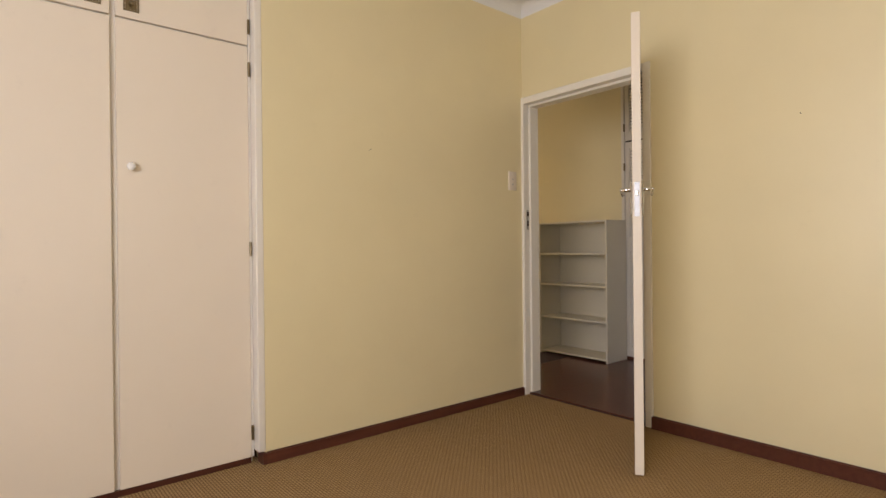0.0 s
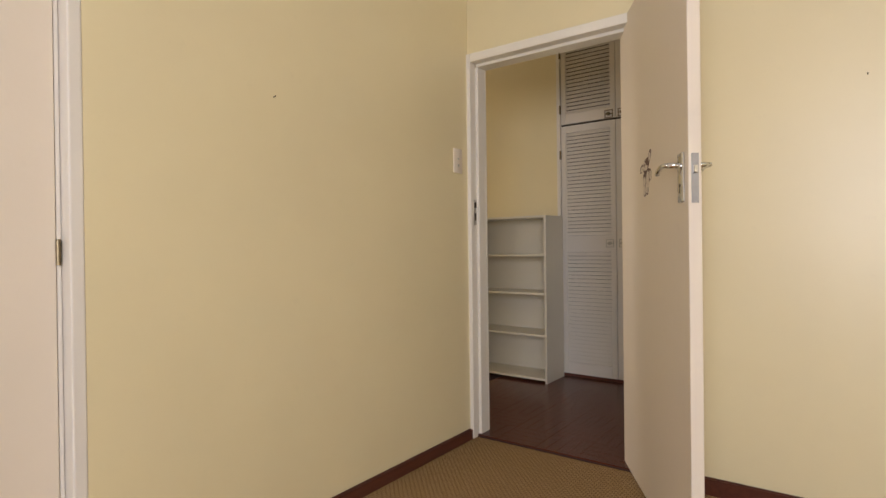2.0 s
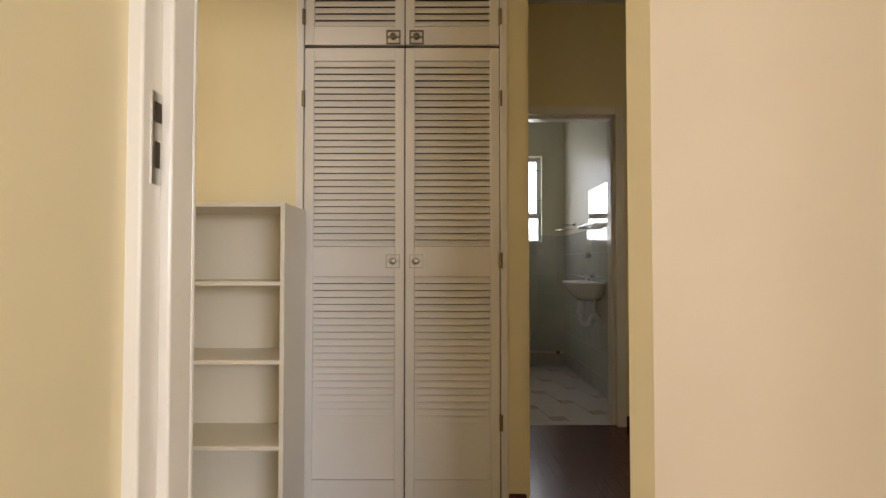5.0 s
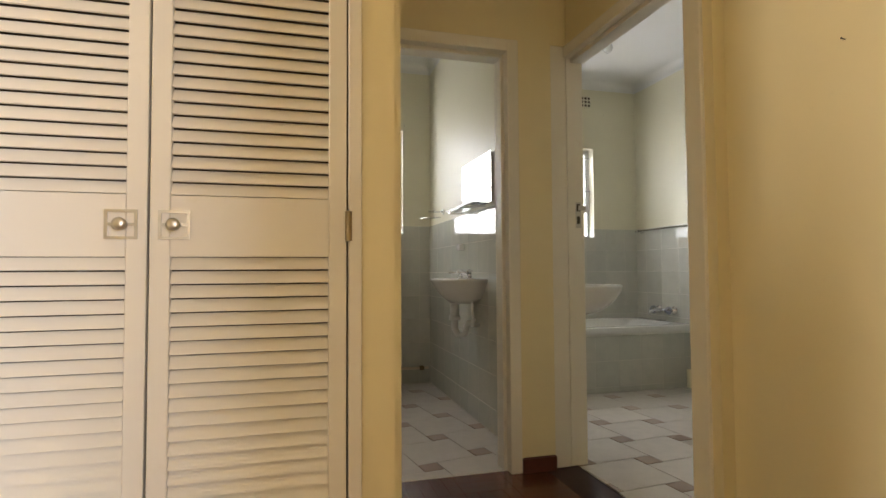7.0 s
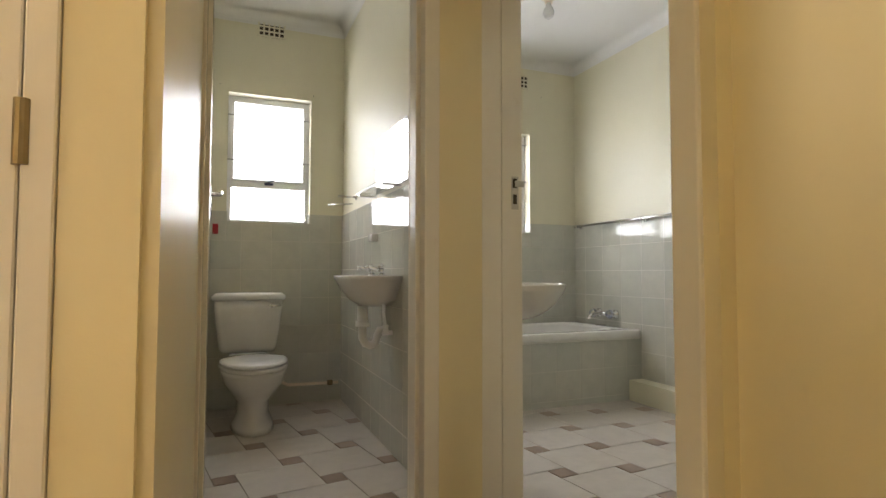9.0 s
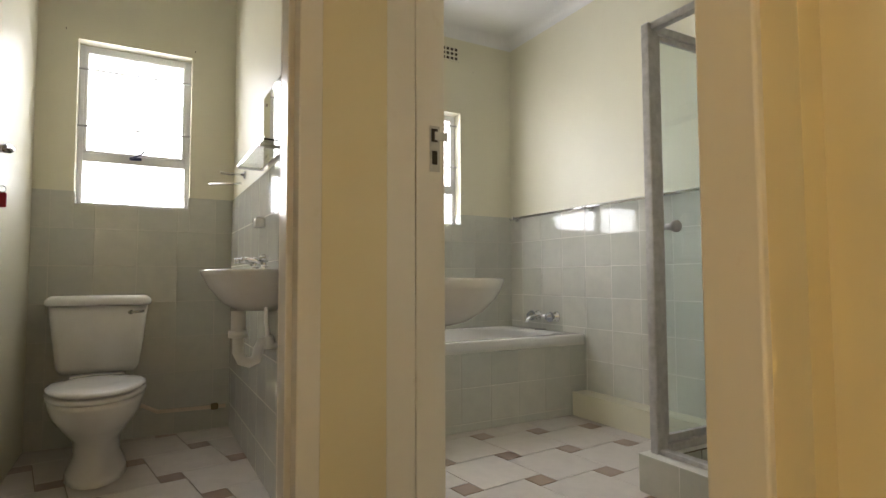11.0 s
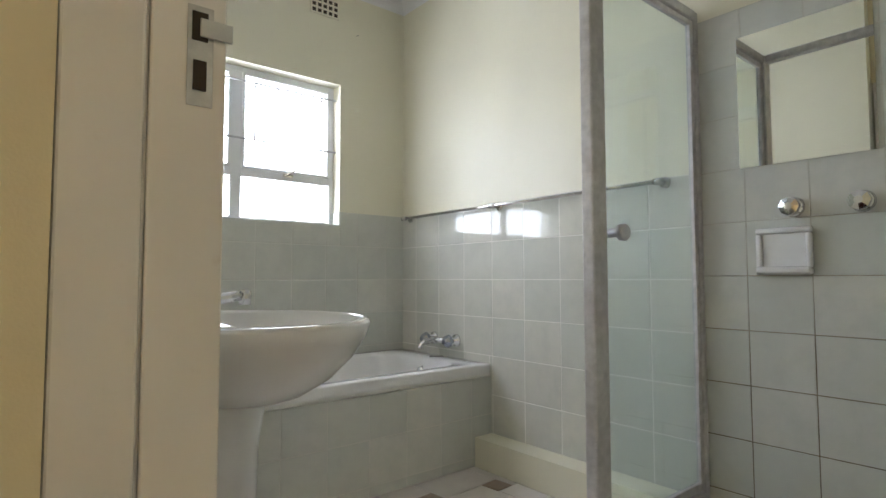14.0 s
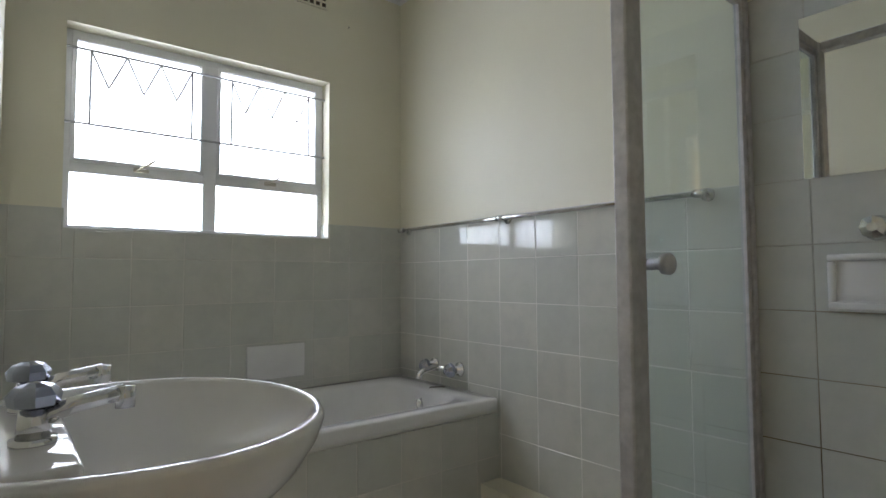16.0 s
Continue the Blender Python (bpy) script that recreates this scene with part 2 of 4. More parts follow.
def settle(root):
    """Puts the empty of a thing at the base of its parts, the parts staying where they are."""
    bpy.context.view_layer.update()
    pts = [o.matrix_world @ Vector(c) for o in root.children_recursive if o.type == "MESH" for c in o.bound_box]
    lo = [min(p[i] for p in pts) for i in range(3)]
    hi = [max(p[i] for p in pts) for i in range(3)]
    at = Vector(((lo[0] + hi[0]) / 2, (lo[1] + hi[1]) / 2, lo[2]))
    root.location = at
    for o in root.children:
        o.location = o.location - at
    return root


def wall_along_x(name, x0, x1, y0, y1, z1, holes, material, label, z0=-0.1):
    """A wall whose length is along x, with openings (xa, xb, za, zb)."""
    bm = nb()
    x = x0
    for xa, xb, za, zb in sorted(holes):
        if xa > x:
            add_box(bm, (x, y0, z0), (xa, y1, z1))
        if za > z0:
            add_box(bm, (xa, y0, z0), (xb, y1, za))
        if zb < z1:
            add_box(bm, (xa, y0, zb), (xb, y1, z1))
        x = xb
    if x < x1:
        add_box(bm, (x, y0, z0), (x1, y1, z1))
    bmesh.ops.remove_doubles(bm, verts=bm.verts[:], dist=0.0005)
    return setting(name, bm, material, label)


def wall_along_y(name, y0, y1, x0, x1, z1, holes, material, label, z0=0.0):
    bm = nb()
    y = y0
    for ya, yb, za, zb in sorted(holes):
        if ya > y:
            add_box(bm, (x0, y, z0), (x1, ya, z1))
        if za > z0:
            add_box(bm, (x0, ya, z0), (x1, yb, za))
        if zb < z1:
            add_box(bm, (x0, ya, zb), (x1, yb, z1))
        y = yb
    if y < y1:
        add_box(bm, (x0, y, z0), (x1, y1, z1))
    bmesh.ops.remove_doubles(bm, verts=bm.verts[:], dist=0.0005)
    return setting(name, bm, material, label)


# ---- plan ----
FB = -0.015
BED_E, BED_S, CZ = 4.15, -4.55, 2.74
DOOR_L, DOOR_R, HEAD, HW = 0.010, 0.95, 2.062, 2.02
HALL_Y, HALL_W, CUP_L, CUP_R, CORNER_X = 1.565, -4.0, -0.15, 0.70, 0.83
TW_Y, TO_W, TO_E, NORTH, BATH_W, BATH_E, BATH_S = 2.72, 0.74, 1.72, 4.88, 1.96, 3.775, 1.62
BX0, BD0, BD1 = 1.82, 1.867, 2.731
HZ = 2.74

# ---- structure ----
sbox("floor_bedroom", (-0.9, BED_S, -0.15), (BED_E, 0.03, FB), CARPET, "tan ribbed loop carpet over the bedroom floor")
sbox("floor_passage", (HALL_W, 0.03, -0.12), (BX0 + 0.12, TW_Y + 0.05, -0.006), UNDER, "dark bed under the red-brown parquet of the passage")
sbox("floor_toilet", (TO_W - 0.1, TW_Y + 0.05, -0.12), (BATH_W - 0.06, NORTH + 0.1, -0.008), FLOOR_GROUT, "grouted floor bed under the tiles of the toilet")
sbox("floor_bathroom", (BATH_W - 0.06, BATH_S - 0.1, -0.12), (BATH_E + 0.1, NORTH + 0.1, -0.008), FLOOR_GROUT, "grouted floor bed under the tiles of the bathroom")
sbox("ceiling_bedroom", (-0.9, BED_S - 0.12, CZ), (BED_E + 0.12, 0.12, CZ + 0.1), CEIL, "plain white painted bedroom ceiling")
sbox("ceiling_passage", (HALL_W, 0.12, HZ), (BX0 + 0.1, TW_Y, HZ + 0.1), CEIL, "plain white painted passage ceiling")
sbox("ceiling_wet_rooms", (TO_W - 0.1, TW_Y, HZ + 0.001), (BATH_E + 0.1, NORTH + 0.1, HZ + 0.1), CEIL, "plain white painted ceiling over toilet and bathroom")
sbox("ceiling_bathroom_south", (BX0 + 0.1, BATH_S - 0.1, HZ + 0.001), (BATH_E + 0.1, TW_Y, HZ + 0.1), CEIL, "plain white painted bathroom ceiling")

wall_along_x("wall_door", -0.1, BED_E + 0.1, 0.0, 0.12, CZ, [(DOOR_L, DOOR_R, -0.1, HEAD)], WALL, "yellow painted wall with the bedroom doorway")
sbox("wall_bedroom_west", (-0.12, -1.895, -0.1), (0.0, 0.0, CZ), WALL, "yellow painted wall between wardrobe and door")
sbox("wall_wardrobe_back", (-0.95, BED_S, 0), (-0.80, -1.6, CZ), WALL, "plain wall behind the built-in wardrobe")
sbox("wall_wardrobe_side", (-0.80, -1.76, 0), (-0.12, -1.64, CZ), WALL, "plain wall closing the wardrobe recess")
sbox("wall_passage_far_south", (HALL_W, 0.0, 0), (-0.1, 0.12, HZ), WALL, "plain yellow wall along the passage")
sbox("wall_bedroom_east", (BED_E, BED_S, 0), (BED_E + 0.12, 0.0, CZ), WALL, "plain yellow painted bedroom wall")
wall_along_x("wall_bedroom_south", -0.9, BED_E + 0.12, BED_S - 0.12, BED_S, CZ, [(1.6, 3.6, 0.95, 2.15)], WALL, "yellow painted wall with the bedroom window opening")
sbox("wall_passage_stub", (0.842, 0.165, 0), (0.95, 0.34, HZ), WALL, "yellow painted wall stub beside the bedroom door")
sbox("wall_passage_south", (0.95, 0.121, 0), (1.93, 0.34, HZ), WALL, "plain yellow wall on the south of the passage")
sbox("wall_behind_shelf", (HALL_W, 1.565, 0), (CUP_L - 0.035, 1.69, HZ), WALL, "yellow wall behind the open bookshelf")
# Unseen wall; the passage length is assumed, to stand the added lamp farther off.
sbox("wall_passage_west", (HALL_W - 0.12, 0.0, 0), (HALL_W, 1.69, HZ), WALL, "plain yellow wall at the passage end")
bm = nb()
add_box(bm, (CUP_R + 0.035, HALL_Y, 0), (CORNER_X, TW_Y, HZ))
bmesh.ops.bevel(bm, geom=[e for e in bm.edges if all(abs(v.co.x - CORNER_X) < 1e-4 and abs(v.co.y - HALL_Y) < 1e-4 for v in e.verts)], offset=0.018, segments=4, affect="EDGES")
setting("wall_beside_cupboard", bm, WALL, "yellow wall pier with a rounded corner beside the cupboard")
sbox("wall_cupboard_back", (CUP_L - 0.035, 2.2, 0), (CUP_R + 0.035, 2.3, HZ), WALL, "plain wall behind the louvred cupboard")
wall_along_x("wall_toilet_front", TO_W - 0.1, 1.798, TW_Y, TW_Y + 0.12, HZ, [(0.83, 1.578, -0.1, HW)], WALL, "yellow wall with the toilet doorway")
wall_along_y("wall_bath_front", 1.745, TW_Y + 0.004, 1.885, 1.96, HZ, [(BD0, BD1 - 0.002, 0, HW)], WALL, "yellow wall with the bathroom doorway")
sbox("wall_passage_east", (1.932, 0.22, 0), (2.03, 1.745, HZ), WALL, "yellow painted wall south of the bathroom door")
sbox("wall_toilet_west", (TO_W - 0.1, TW_Y + 0.12, 0), (TO_W, NORTH, HZ), BATH_WALL, "cream painted wall beside the open toilet door")
sbox("wall_between", (TO_E, TW_Y + 0.12, 0), (BATH_W, NORTH, HZ), BATH_WALL, "cream painted wall between toilet and bathroom")
TWN = (0.92, 1.48, 1.262, 2.165)
BWN = (2.155, 3.315, 1.25, 2.098)
wall_along_x("wall_north", TO_W - 0.1, BATH_E + 0.12, NORTH, NORTH + 0.22, HZ, [TWN, BWN], BATH_WALL, "cream painted outer wall with two window openings")
sbox("wall_bath_east", (BATH_E, BATH_S - 0.1, 0), (BATH_E + 0.12, NORTH, HZ), BATH_WALL, "cream painted wall above the bathroom tiles")
sbox("wall_bath_south", (1.96, BATH_S - 0.1, 0), (BATH_E, BATH_S, HZ), BATH_WALL, "cream painted wall on the south of the bathroom")


def skirting(name, a, b):
    bm = nb()
    add_box(bm, a, b)
    top = [e for e in bm.edges if all(abs(v.co.z - b[2]) < 1e-5 for v in e.verts)]
    bmesh.ops.bevel(bm, geom=top, offset=0.005, segments=2, affect="EDGES")
    setting(name, bm, SKIRT, "dark stained timber skirting board")


skirting("baseboard_west", (0.0, -1.895, FB), (0.018, -0.018, 0.043))
skirting("baseboard_wall_end", (-0.05, -1.913, FB), (0.018, -1.895, 0.043))
skirting("baseboard_door_wall", (0.98, -0.018, FB), (BED_E, 0.0, 0.058))
skirting("baseboard_passage", (1.625, TW_Y - 0.016, 0), (1.798, TW_Y, 0.07))
skirting("baseboard_pier", (CUP_R + 0.035, HALL_Y - 0.014, 0), (CORNER_X - 0.02, HALL_Y, 0.06))
skirting("baseboard_shelf_wall", (HALL_W, HALL_Y - 0.014, 0), (-0.16, HALL_Y, 0.07))


def cornice(name, p, q, inward):
    """A coved cornice from p to q under the ceiling."""
    p, q, n = Vector(p), Vector(q), Vector(inward)
    prof = [(0, -0.075)] + [(0.075 * (1 - math.cos(a)), -0.075 * (1 - math.sin(a))) for a in [k * math.pi / 12 for k in range(1, 6)]] + [(0.075, 0), (0, 0)]
    bm = nb()
    add_loft(bm, [[s + n * u + Vector((0, 0, v)) for u, v in prof] for s in (p, q)])
    setting(name, bm, CEIL, "white coved plaster cornice")


cornice("trim_cornice_door_wall", (0, 0, CZ - 0.001), (BED_E, 0, CZ - 0.001), (0, -1, 0))
cornice("trim_cornice_west", (0, -4.5, CZ - 0.002), (0, -0.0, CZ - 0.002), (1, 0, 0))
cornice("trim_cornice_bath_north", (BATH_W, NORTH, HZ - 0.001), (BATH_E, NORTH, HZ - 0.001), (0, -1, 0))
cornice("trim_cornice_bath_east", (BATH_E, BATH_S, HZ - 0.002), (BATH_E, NORTH, HZ - 0.002), (-1, 0, 0))
cornice("trim_cornice_toilet_north", (TO_W, NORTH, HZ - 0.001), (TO_E, NORTH, HZ - 0.001), (0, -1, 0))
cornice("trim_cornice_toilet_east", (TO_E, TW_Y + 0.12, HZ - 0.002), (TO_E, NORTH, HZ - 0.002), (-1, 0, 0))

setting("backdrop_bathroom", add_box(nb(), (1.2, 5.9, 0.2), (4.6, 5.92, 3.4)), OUTSIDE, "bright overcast-white daylight outside the bathroom")
setting("backdrop_toilet", add_box(nb(), (-0.3, 5.9, 0.2), (1.19, 5.92, 3.4)), OUTSIDE, "bright white daylight outside the toilet")
sbox("ground", (-60, -60, -0.3), (60, 60, -0.2), FLOOR_GROUT, "bare earth around the house")

# ---- door frames ----


def door_frame(name, x0, x1, y0, y1, head, label, z0=0.0, side_face=0.045):
    """A pressed steel frame in a wall along x: rebated jambs, wrapped over both wall faces."""
    root = new(name)
    tagged(root, label, kind="structure")
    for nm, s, x in (("jamb", 1, x0), ("jamb", -1, x1)):
        bm = nb()
        add_box(bm, (x - s * side_face, y0 - 0.012, z0), (x + s * 0.012, y0 + 0.045, head + side_face), 0.004, 2)
        add_box(bm, (x - s * side_face * 0.5, y0 + 0.045, z0), (x + s * 0.027, y1 - 0.002, head - 0.027), 0.004, 2)
        add_box(bm, (x - s * side_face, y1 - 0.002, z0), (x + s * 0.027, y1 + 0.012, head + side_face), 0.004, 2)
        part(nm, bm, FRAME, root)
    bm = nb()
    add_box(bm, (x0 + 0.012, y0 - 0.012, head - 0.012), (x1 - 0.012, y0 + 0.045, head + side_face), 0.004, 2)
    add_box(bm, (x0 + 0.012, y0 + 0.045, head - 0.027), (x1 - 0.012, y1 + 0.012, head + side_face), 0.004, 2)
    part("head", bm, FRAME, root)
    return root


fr = door_frame("door_frame_bedroom", DOOR_L, DOOR_R, 0.0, 0.12, HEAD, "cream enamelled steel door frame of the bedroom", z0=FB, side_face=0.035)
box("strike_plate", (DOOR_L + 0.0121, 0.012, 1.16), (DOOR_L + 0.0141, 0.040, 1.30), STEEL, fr)
box("latch_hole", (DOOR_L + 0.0135, 0.016, 1.255), (DOOR_L + 0.0155, 0.036, 1.285), DARK, fr)
box("bolt_hole", (DOOR_L + 0.0135, 0.020, 1.185), (DOOR_L + 0.0155, 0.032, 1.225), DARK, fr)
fr = door_frame("door_frame_toilet", 0.83, 1.578, TW_Y, TW_Y + 0.12, HW, "cream enamelled steel door frame of the toilet")
sbox("wall_over_bath_jamb", (1.7985, TW_Y + 0.002, HW + 0.046), (1.8845, TW_Y + 0.12, HZ), WALL, "yellow wall over the corner of the bathroom door frame")
fr = tagged(new("door_frame_bathroom"), "cream enamelled steel door frame of the bathroom", kind="structure")
bm = nb()
add_box(bm, (1.799, BD1 - 0.006, 0), (1.884, BD1 + 0.10, HW + 0.045), 0.004, 2)
add_box(bm, (1.8845, BD1 + 0.006, 0), (1.8885, BD1 + 0.05, HW))
add_box(bm, (1.889, BD1, 0), (1.978, BD1 + 0.05, HW), 0.003, 2)
part("jamb", bm, FRAME, fr)
bm = nb()
add_box(bm, (1.872, BD0 - 0.080, 0), (1.900, BD0, HW + 0.045), 0.004, 2)
add_box(bm, (1.9005, BD0 - 0.05, 0), (1.985, BD0 + 0.002, HW - 0.028), 0.003, 2)
part("jamb", bm, FRAME, fr)
bm = nb()
add_box(bm, (1.872, BD0 + 0.001, HW - 0.012), (1.912, BD1 - 0.001, HW + 0.045), 0.004, 2)
add_box(bm, (1.9125, BD0 + 0.003, HW - 0.03), (1.985, BD1 - 0.001, HW + 0.045), 0.003, 2)
part("head", bm, FRAME, fr)
J = BD1
box("strike_plate", (1.930, J - 0.0016, 1.160), (1.961, J - 0.0001, 1.288), STEEL, fr)
box("latch_hole", (1.935, J - 0.003, 1.243), (1.954, J - 0.0010, 1.28), DARK, fr)
box("bolt_hole", (1.937, J - 0.003, 1.180), (1.953, J - 0.0010, 1.218), DARK, fr)
box("latch_keeper", (1.944, J - 0.006, 1.248), (1.984, J - 0.0032, 1.272), STEEL, fr, 0.001)

# ---- doors ----


def lever(bm, x, y, z, side, toward):
    """A lever handle on a face that looks to +/-y."""
    add_tube(bm, (x, y, z), (x, y + side * 0.045, z), 0.009)
    add_path(bm, [(x, y + side * 0.045, z), (x + toward * 0.02, y + side * 0.05, z + 0.003), (x + toward * 0.06, y + side * 0.05, z + 0.002), (x + toward * 0.10, y + side * 0.048, z - 0.008), (x + toward * 0.115, y + side * 0.046, z - 0.014)], 0.0075)


def door_leaf(name, width, height, label, at, turn, handle_z=1.24, low=0.008):
    """A flush door, hinged at its origin, along +x and 40 mm thick towards -y."""
    root = new(name)
    tagged(root, label, "door")
    box("leaf", (0.0, -0.04, low), (width, 0.0, height), DOOR, root, 0.002)
    box("lock_forend", (width, -0.031, handle_z - 0.105), (width + 0.0015, -0.009, handle_z + 0.05), WORN, root)
    box("latch", (width + 0.001, -0.026, handle_z - 0.012), (width + 0.011, -0.014, handle_z + 0.012), STEEL, root, 0.002)
    for side, y in ((-1, -0.04), (1, 0.0)):
        pl = part("handle_plate", add_box(nb(), (width - 0.082, y, handle_z - 0.10), (width - 0.030, y + side * 0.008, handle_z + 0.06), 0.004, 2), CHROME, root, "chrome back plate", True)
        bm = nb()
        lever(bm, width - 0.057, y, handle_z + 0.02, side, -1)
        part("lever", bm, CHROME, pl, "chrome lever handle", True)
        bm = nb()
        add_tube(bm, (width - 0.057, y + side * 0.0065, handle_z - 0.045), (width - 0.057, y + side * 0.0088, handle_z - 0.045), 0.006, 12)
        add_box(bm, (width - 0.0595, y + side * 0.0065, handle_z - 0.07), (width - 0.0545, y + side * 0.0088, handle_z - 0.045))
        part("keyhole", bm, DARK, pl)
        bm = nb()
        for dz in (0.052, -0.092):
            add_tube(bm, (width - 0.057, y + side * 0.007, handle_z + dz), (width - 0.057, y + side * 0.0095, handle_z + dz), 0.004, 10)
        part("plate_screw", bm, STEEL, pl)
    for z in (0.22, 1.0, 1.78):
        part("hinge", add_tube(nb(), (-0.004, -0.003, z), (-0.004, -0.003, z + 0.1), 0.006), STEEL, root)
    root.matrix_world = pose(*at, 0, 0, turn)
    return root


DOOR_TURN = math.degrees(math.atan2(-0.80, 0.47))
bedroom_door = door_leaf("bedroom_door", 0.93, 2.095, "cream flush bedroom door, open, with chrome lever handles", (0.8395, 0.1355, 0), DOOR_TURN, 1.275, FB + 0.012)
toilet_door = door_leaf("toilet_door", 0.70, 2.015, "cream flush toilet door, open against the side wall", (0.835, TW_Y + 0.10, 0), 90)
toilet_door.matrix_world = pose(0.79, TW_Y + 0.13, 0, 0, 0, 89)

# small sticker on the bedroom door
sticker = thing("door_sticker", "small brown and white sticker on the bedroom door", "sticker")


def blob(bm, pts, y, thick):
    lo = [bm.verts.new((x, y, z)) for x, z in pts]
    hi = [bm.verts.new((x, y - thick, z)) for x, z in pts]
    n = len(pts)
    bm.faces.new(lo)
    bm.faces.new(hi[::-1])
    for k in range(n):
        bm.faces.new((lo[k], hi[k], hi[(k + 1) % n], lo[(k + 1) % n]))


def oval(cx, cz, rx, rz, turn=0, n=14):
    c, s = math.cos(turn), math.sin(turn)
    return [(cx + c * rx * math.cos(a) - s * rz * math.sin(a), cz + s * rx * math.cos(a) + c * rz * math.sin(a)) for a in [k * math.tau / n for k in range(n)]]


def patch(name, shape, mat, lift, parent=None):
    bm = nb()
    blob(bm, shape, 0, lift)
    return part(name, bm, mat, parent or sticker)


for nm, o in (("ear_patch", oval(-0.062, 0.030, 0.030, 0.014, 0.35)), ("ear_patch", oval(0.058, 0.068, 0.014, 0.027, -0.6)), ("head_patch", oval(0.006, 0.038, 0.049, 0.024, 0.3)), ("body_patch", oval(0.022, -0.008, 0.040, 0.034, -0.2)), ("arm_patch", oval(-0.016, -0.016, 0.023, 0.033, -0.2)), ("arm_patch", oval(0.062, -0.006, 0.017, 0.025, 0.3)), ("foot_patch", oval(-0.016, -0.064, 0.020, 0.024)), ("foot_patch", oval(0.018, -0.062, 0.016, 0.022))):
    patch(nm, o, INK, 0.0008)
for nm, o in (("ear_fill", oval(-0.059, 0.027, 0.022, 0.010, 0.3)), ("ear_fill", oval(0.058, 0.065, 0.010, 0.020, -0.6)), ("face_fill", oval(-0.018, 0.035, 0.020, 0.017, 0.5)), ("muzzle_fill", oval(0.010, 0.025, 0.020, 0.010, 0.25)), ("belly_fill", oval(0.027, -0.022, 0.021, 0.034, -0.15)), ("arm_fill", oval(-0.018, -0.026, 0.018, 0.018)), ("arm_fill", oval(0.066, -0.010, 0.012, 0.018, 0.2)), ("foot_fill", oval(-0.016, -0.062, 0.017, 0.020)), ("foot_fill", oval(0.018, -0.060, 0.013, 0.018))):
    patch(nm, o, TAN, 0.0014)
for x, z in ((-0.018, 0.038), (0.018, 0.052)):
    patch("eye_spot", oval(x, z, 0.007, 0.007), INK, 0.0019)
sticker.matrix_world = bedroom_door.matrix_world @ pose(0.438, -0.0402, 1.322)

# ---- wardrobe in the bedroom ----


W0 = -1.932
wardrobe = thing("built_in_wardrobe", "cream built-in wardrobe with flush doors and small top doors", "wardrobe")
WX = -0.05
edge = add_box(nb(), (-0.10, -1.930, 0.044), (0.003, -1.893, CZ - 0.08), 0.006, 3)
setting("trim_wall_end", edge, CUP, "cream painted edge strip at the end of the wall")
box("carcass", (-0.78, BED_S + 0.01, FB), (WX - 0.022, W0 - 0.0, CZ - 0.004), CUP, wardrobe)
box("plinth", (WX - 0.0215, BED_S + 0.01, FB), (WX - 0.004, W0 - 0.014, 0.012), SKIRT, wardrobe)
yy = W0 - 0.012
for i in range(4):
    y1, y0 = yy, yy - 0.565
    d = part("door", add_box(nb(), (WX - 0.02, y0, 0.014), (WX, y1, 2.035), 0.002), DOOR, wardrobe)
    t = part("top_door", add_box(nb(), (WX - 0.02, y0, 2.045), (WX, y1, CZ - 0.05), 0.002), DOOR, wardrobe)
    if i in (0, 2, 3):
        part("knob", add_lathe(nb(), (WX, y0 + 0.050 if i != 2 else y1 - 0.05, 1.40), [(0.010, 0), (0.008, 0.012), (0.017, 0.02), (0.018, 0.028), (0.010, 0.034)], 20, "X"), CERAMIC, d, "white round knob", True)
    ky = y0 + 0.06 if i % 2 == 0 else y1 - 0.06
    bm = nb()
    for a, b in (((ky - 0.03, 2.075), (ky + 0.03, 2.081)), ((ky - 0.03, 2.129), (ky + 0.03, 2.135)), ((ky - 0.03, 2.081), (ky - 0.024, 2.129)), ((ky + 0.024, 2.081), (ky + 0.03, 2.129))):
        add_box(bm, (WX, a[0], a[1]), (WX + 0.004, b[0], b[1]))
    add_box(bm, (WX, ky - 0.022, 2.083), (WX + 0.002, ky + 0.022, 2.127))
    h = part("pull_frame", bm, BRASS, t, "tarnished square metal pull")
    part("pull_knob", add_lathe(nb(), (WX + 0.002, ky, 2.105), [(0.009, 0), (0.007, 0.01), (0.012, 0.016), (0.006, 0.022)], 14, "X"), BRASS, h, "", True)
    hy = y1 + 0.004 if i % 2 == 0 else y0 - 0.006
    for z in (0.135, 1.04, 1.925, 2.135, 2.5):
        part("hinge", add_tube(nb(), (WX + 0.003, hy, z - 0.035), (WX + 0.003, hy, z + 0.035), 0.006, 10), BRASS, wardrobe, "tarnished butt hinge")
    yy = y0 - (0.012 if i % 2 else 0.022)
box("edge_strip", (WX - 0.02, W0 - 0.010, 0.014), (WX - 0.002, W0, CZ - 0.05), CUP, wardrobe)

# ---- louvred cupboard ----
cup = thing("louvred_cupboard", "tall white louvred double cupboard built into the passage", "cupboard")
CY = HALL_Y
# Carcass coloured near-black so the gaps between the slats look shaded.
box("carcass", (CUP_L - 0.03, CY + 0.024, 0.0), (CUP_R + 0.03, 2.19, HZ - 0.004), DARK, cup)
for x in (CUP_L - 0.034, CUP_R + 0.004):
    box("side_frame", (x, CY - 0.008, 0.0), (x + 0.030, CY + 0.022, HZ - 0.006), CUP, cup, 0.002)
box("plinth", (CUP_L - 0.003, CY + 0.01, 0.0), (CUP_R + 0.003, CY + 0.022, 0.022), SKIRT, cup)


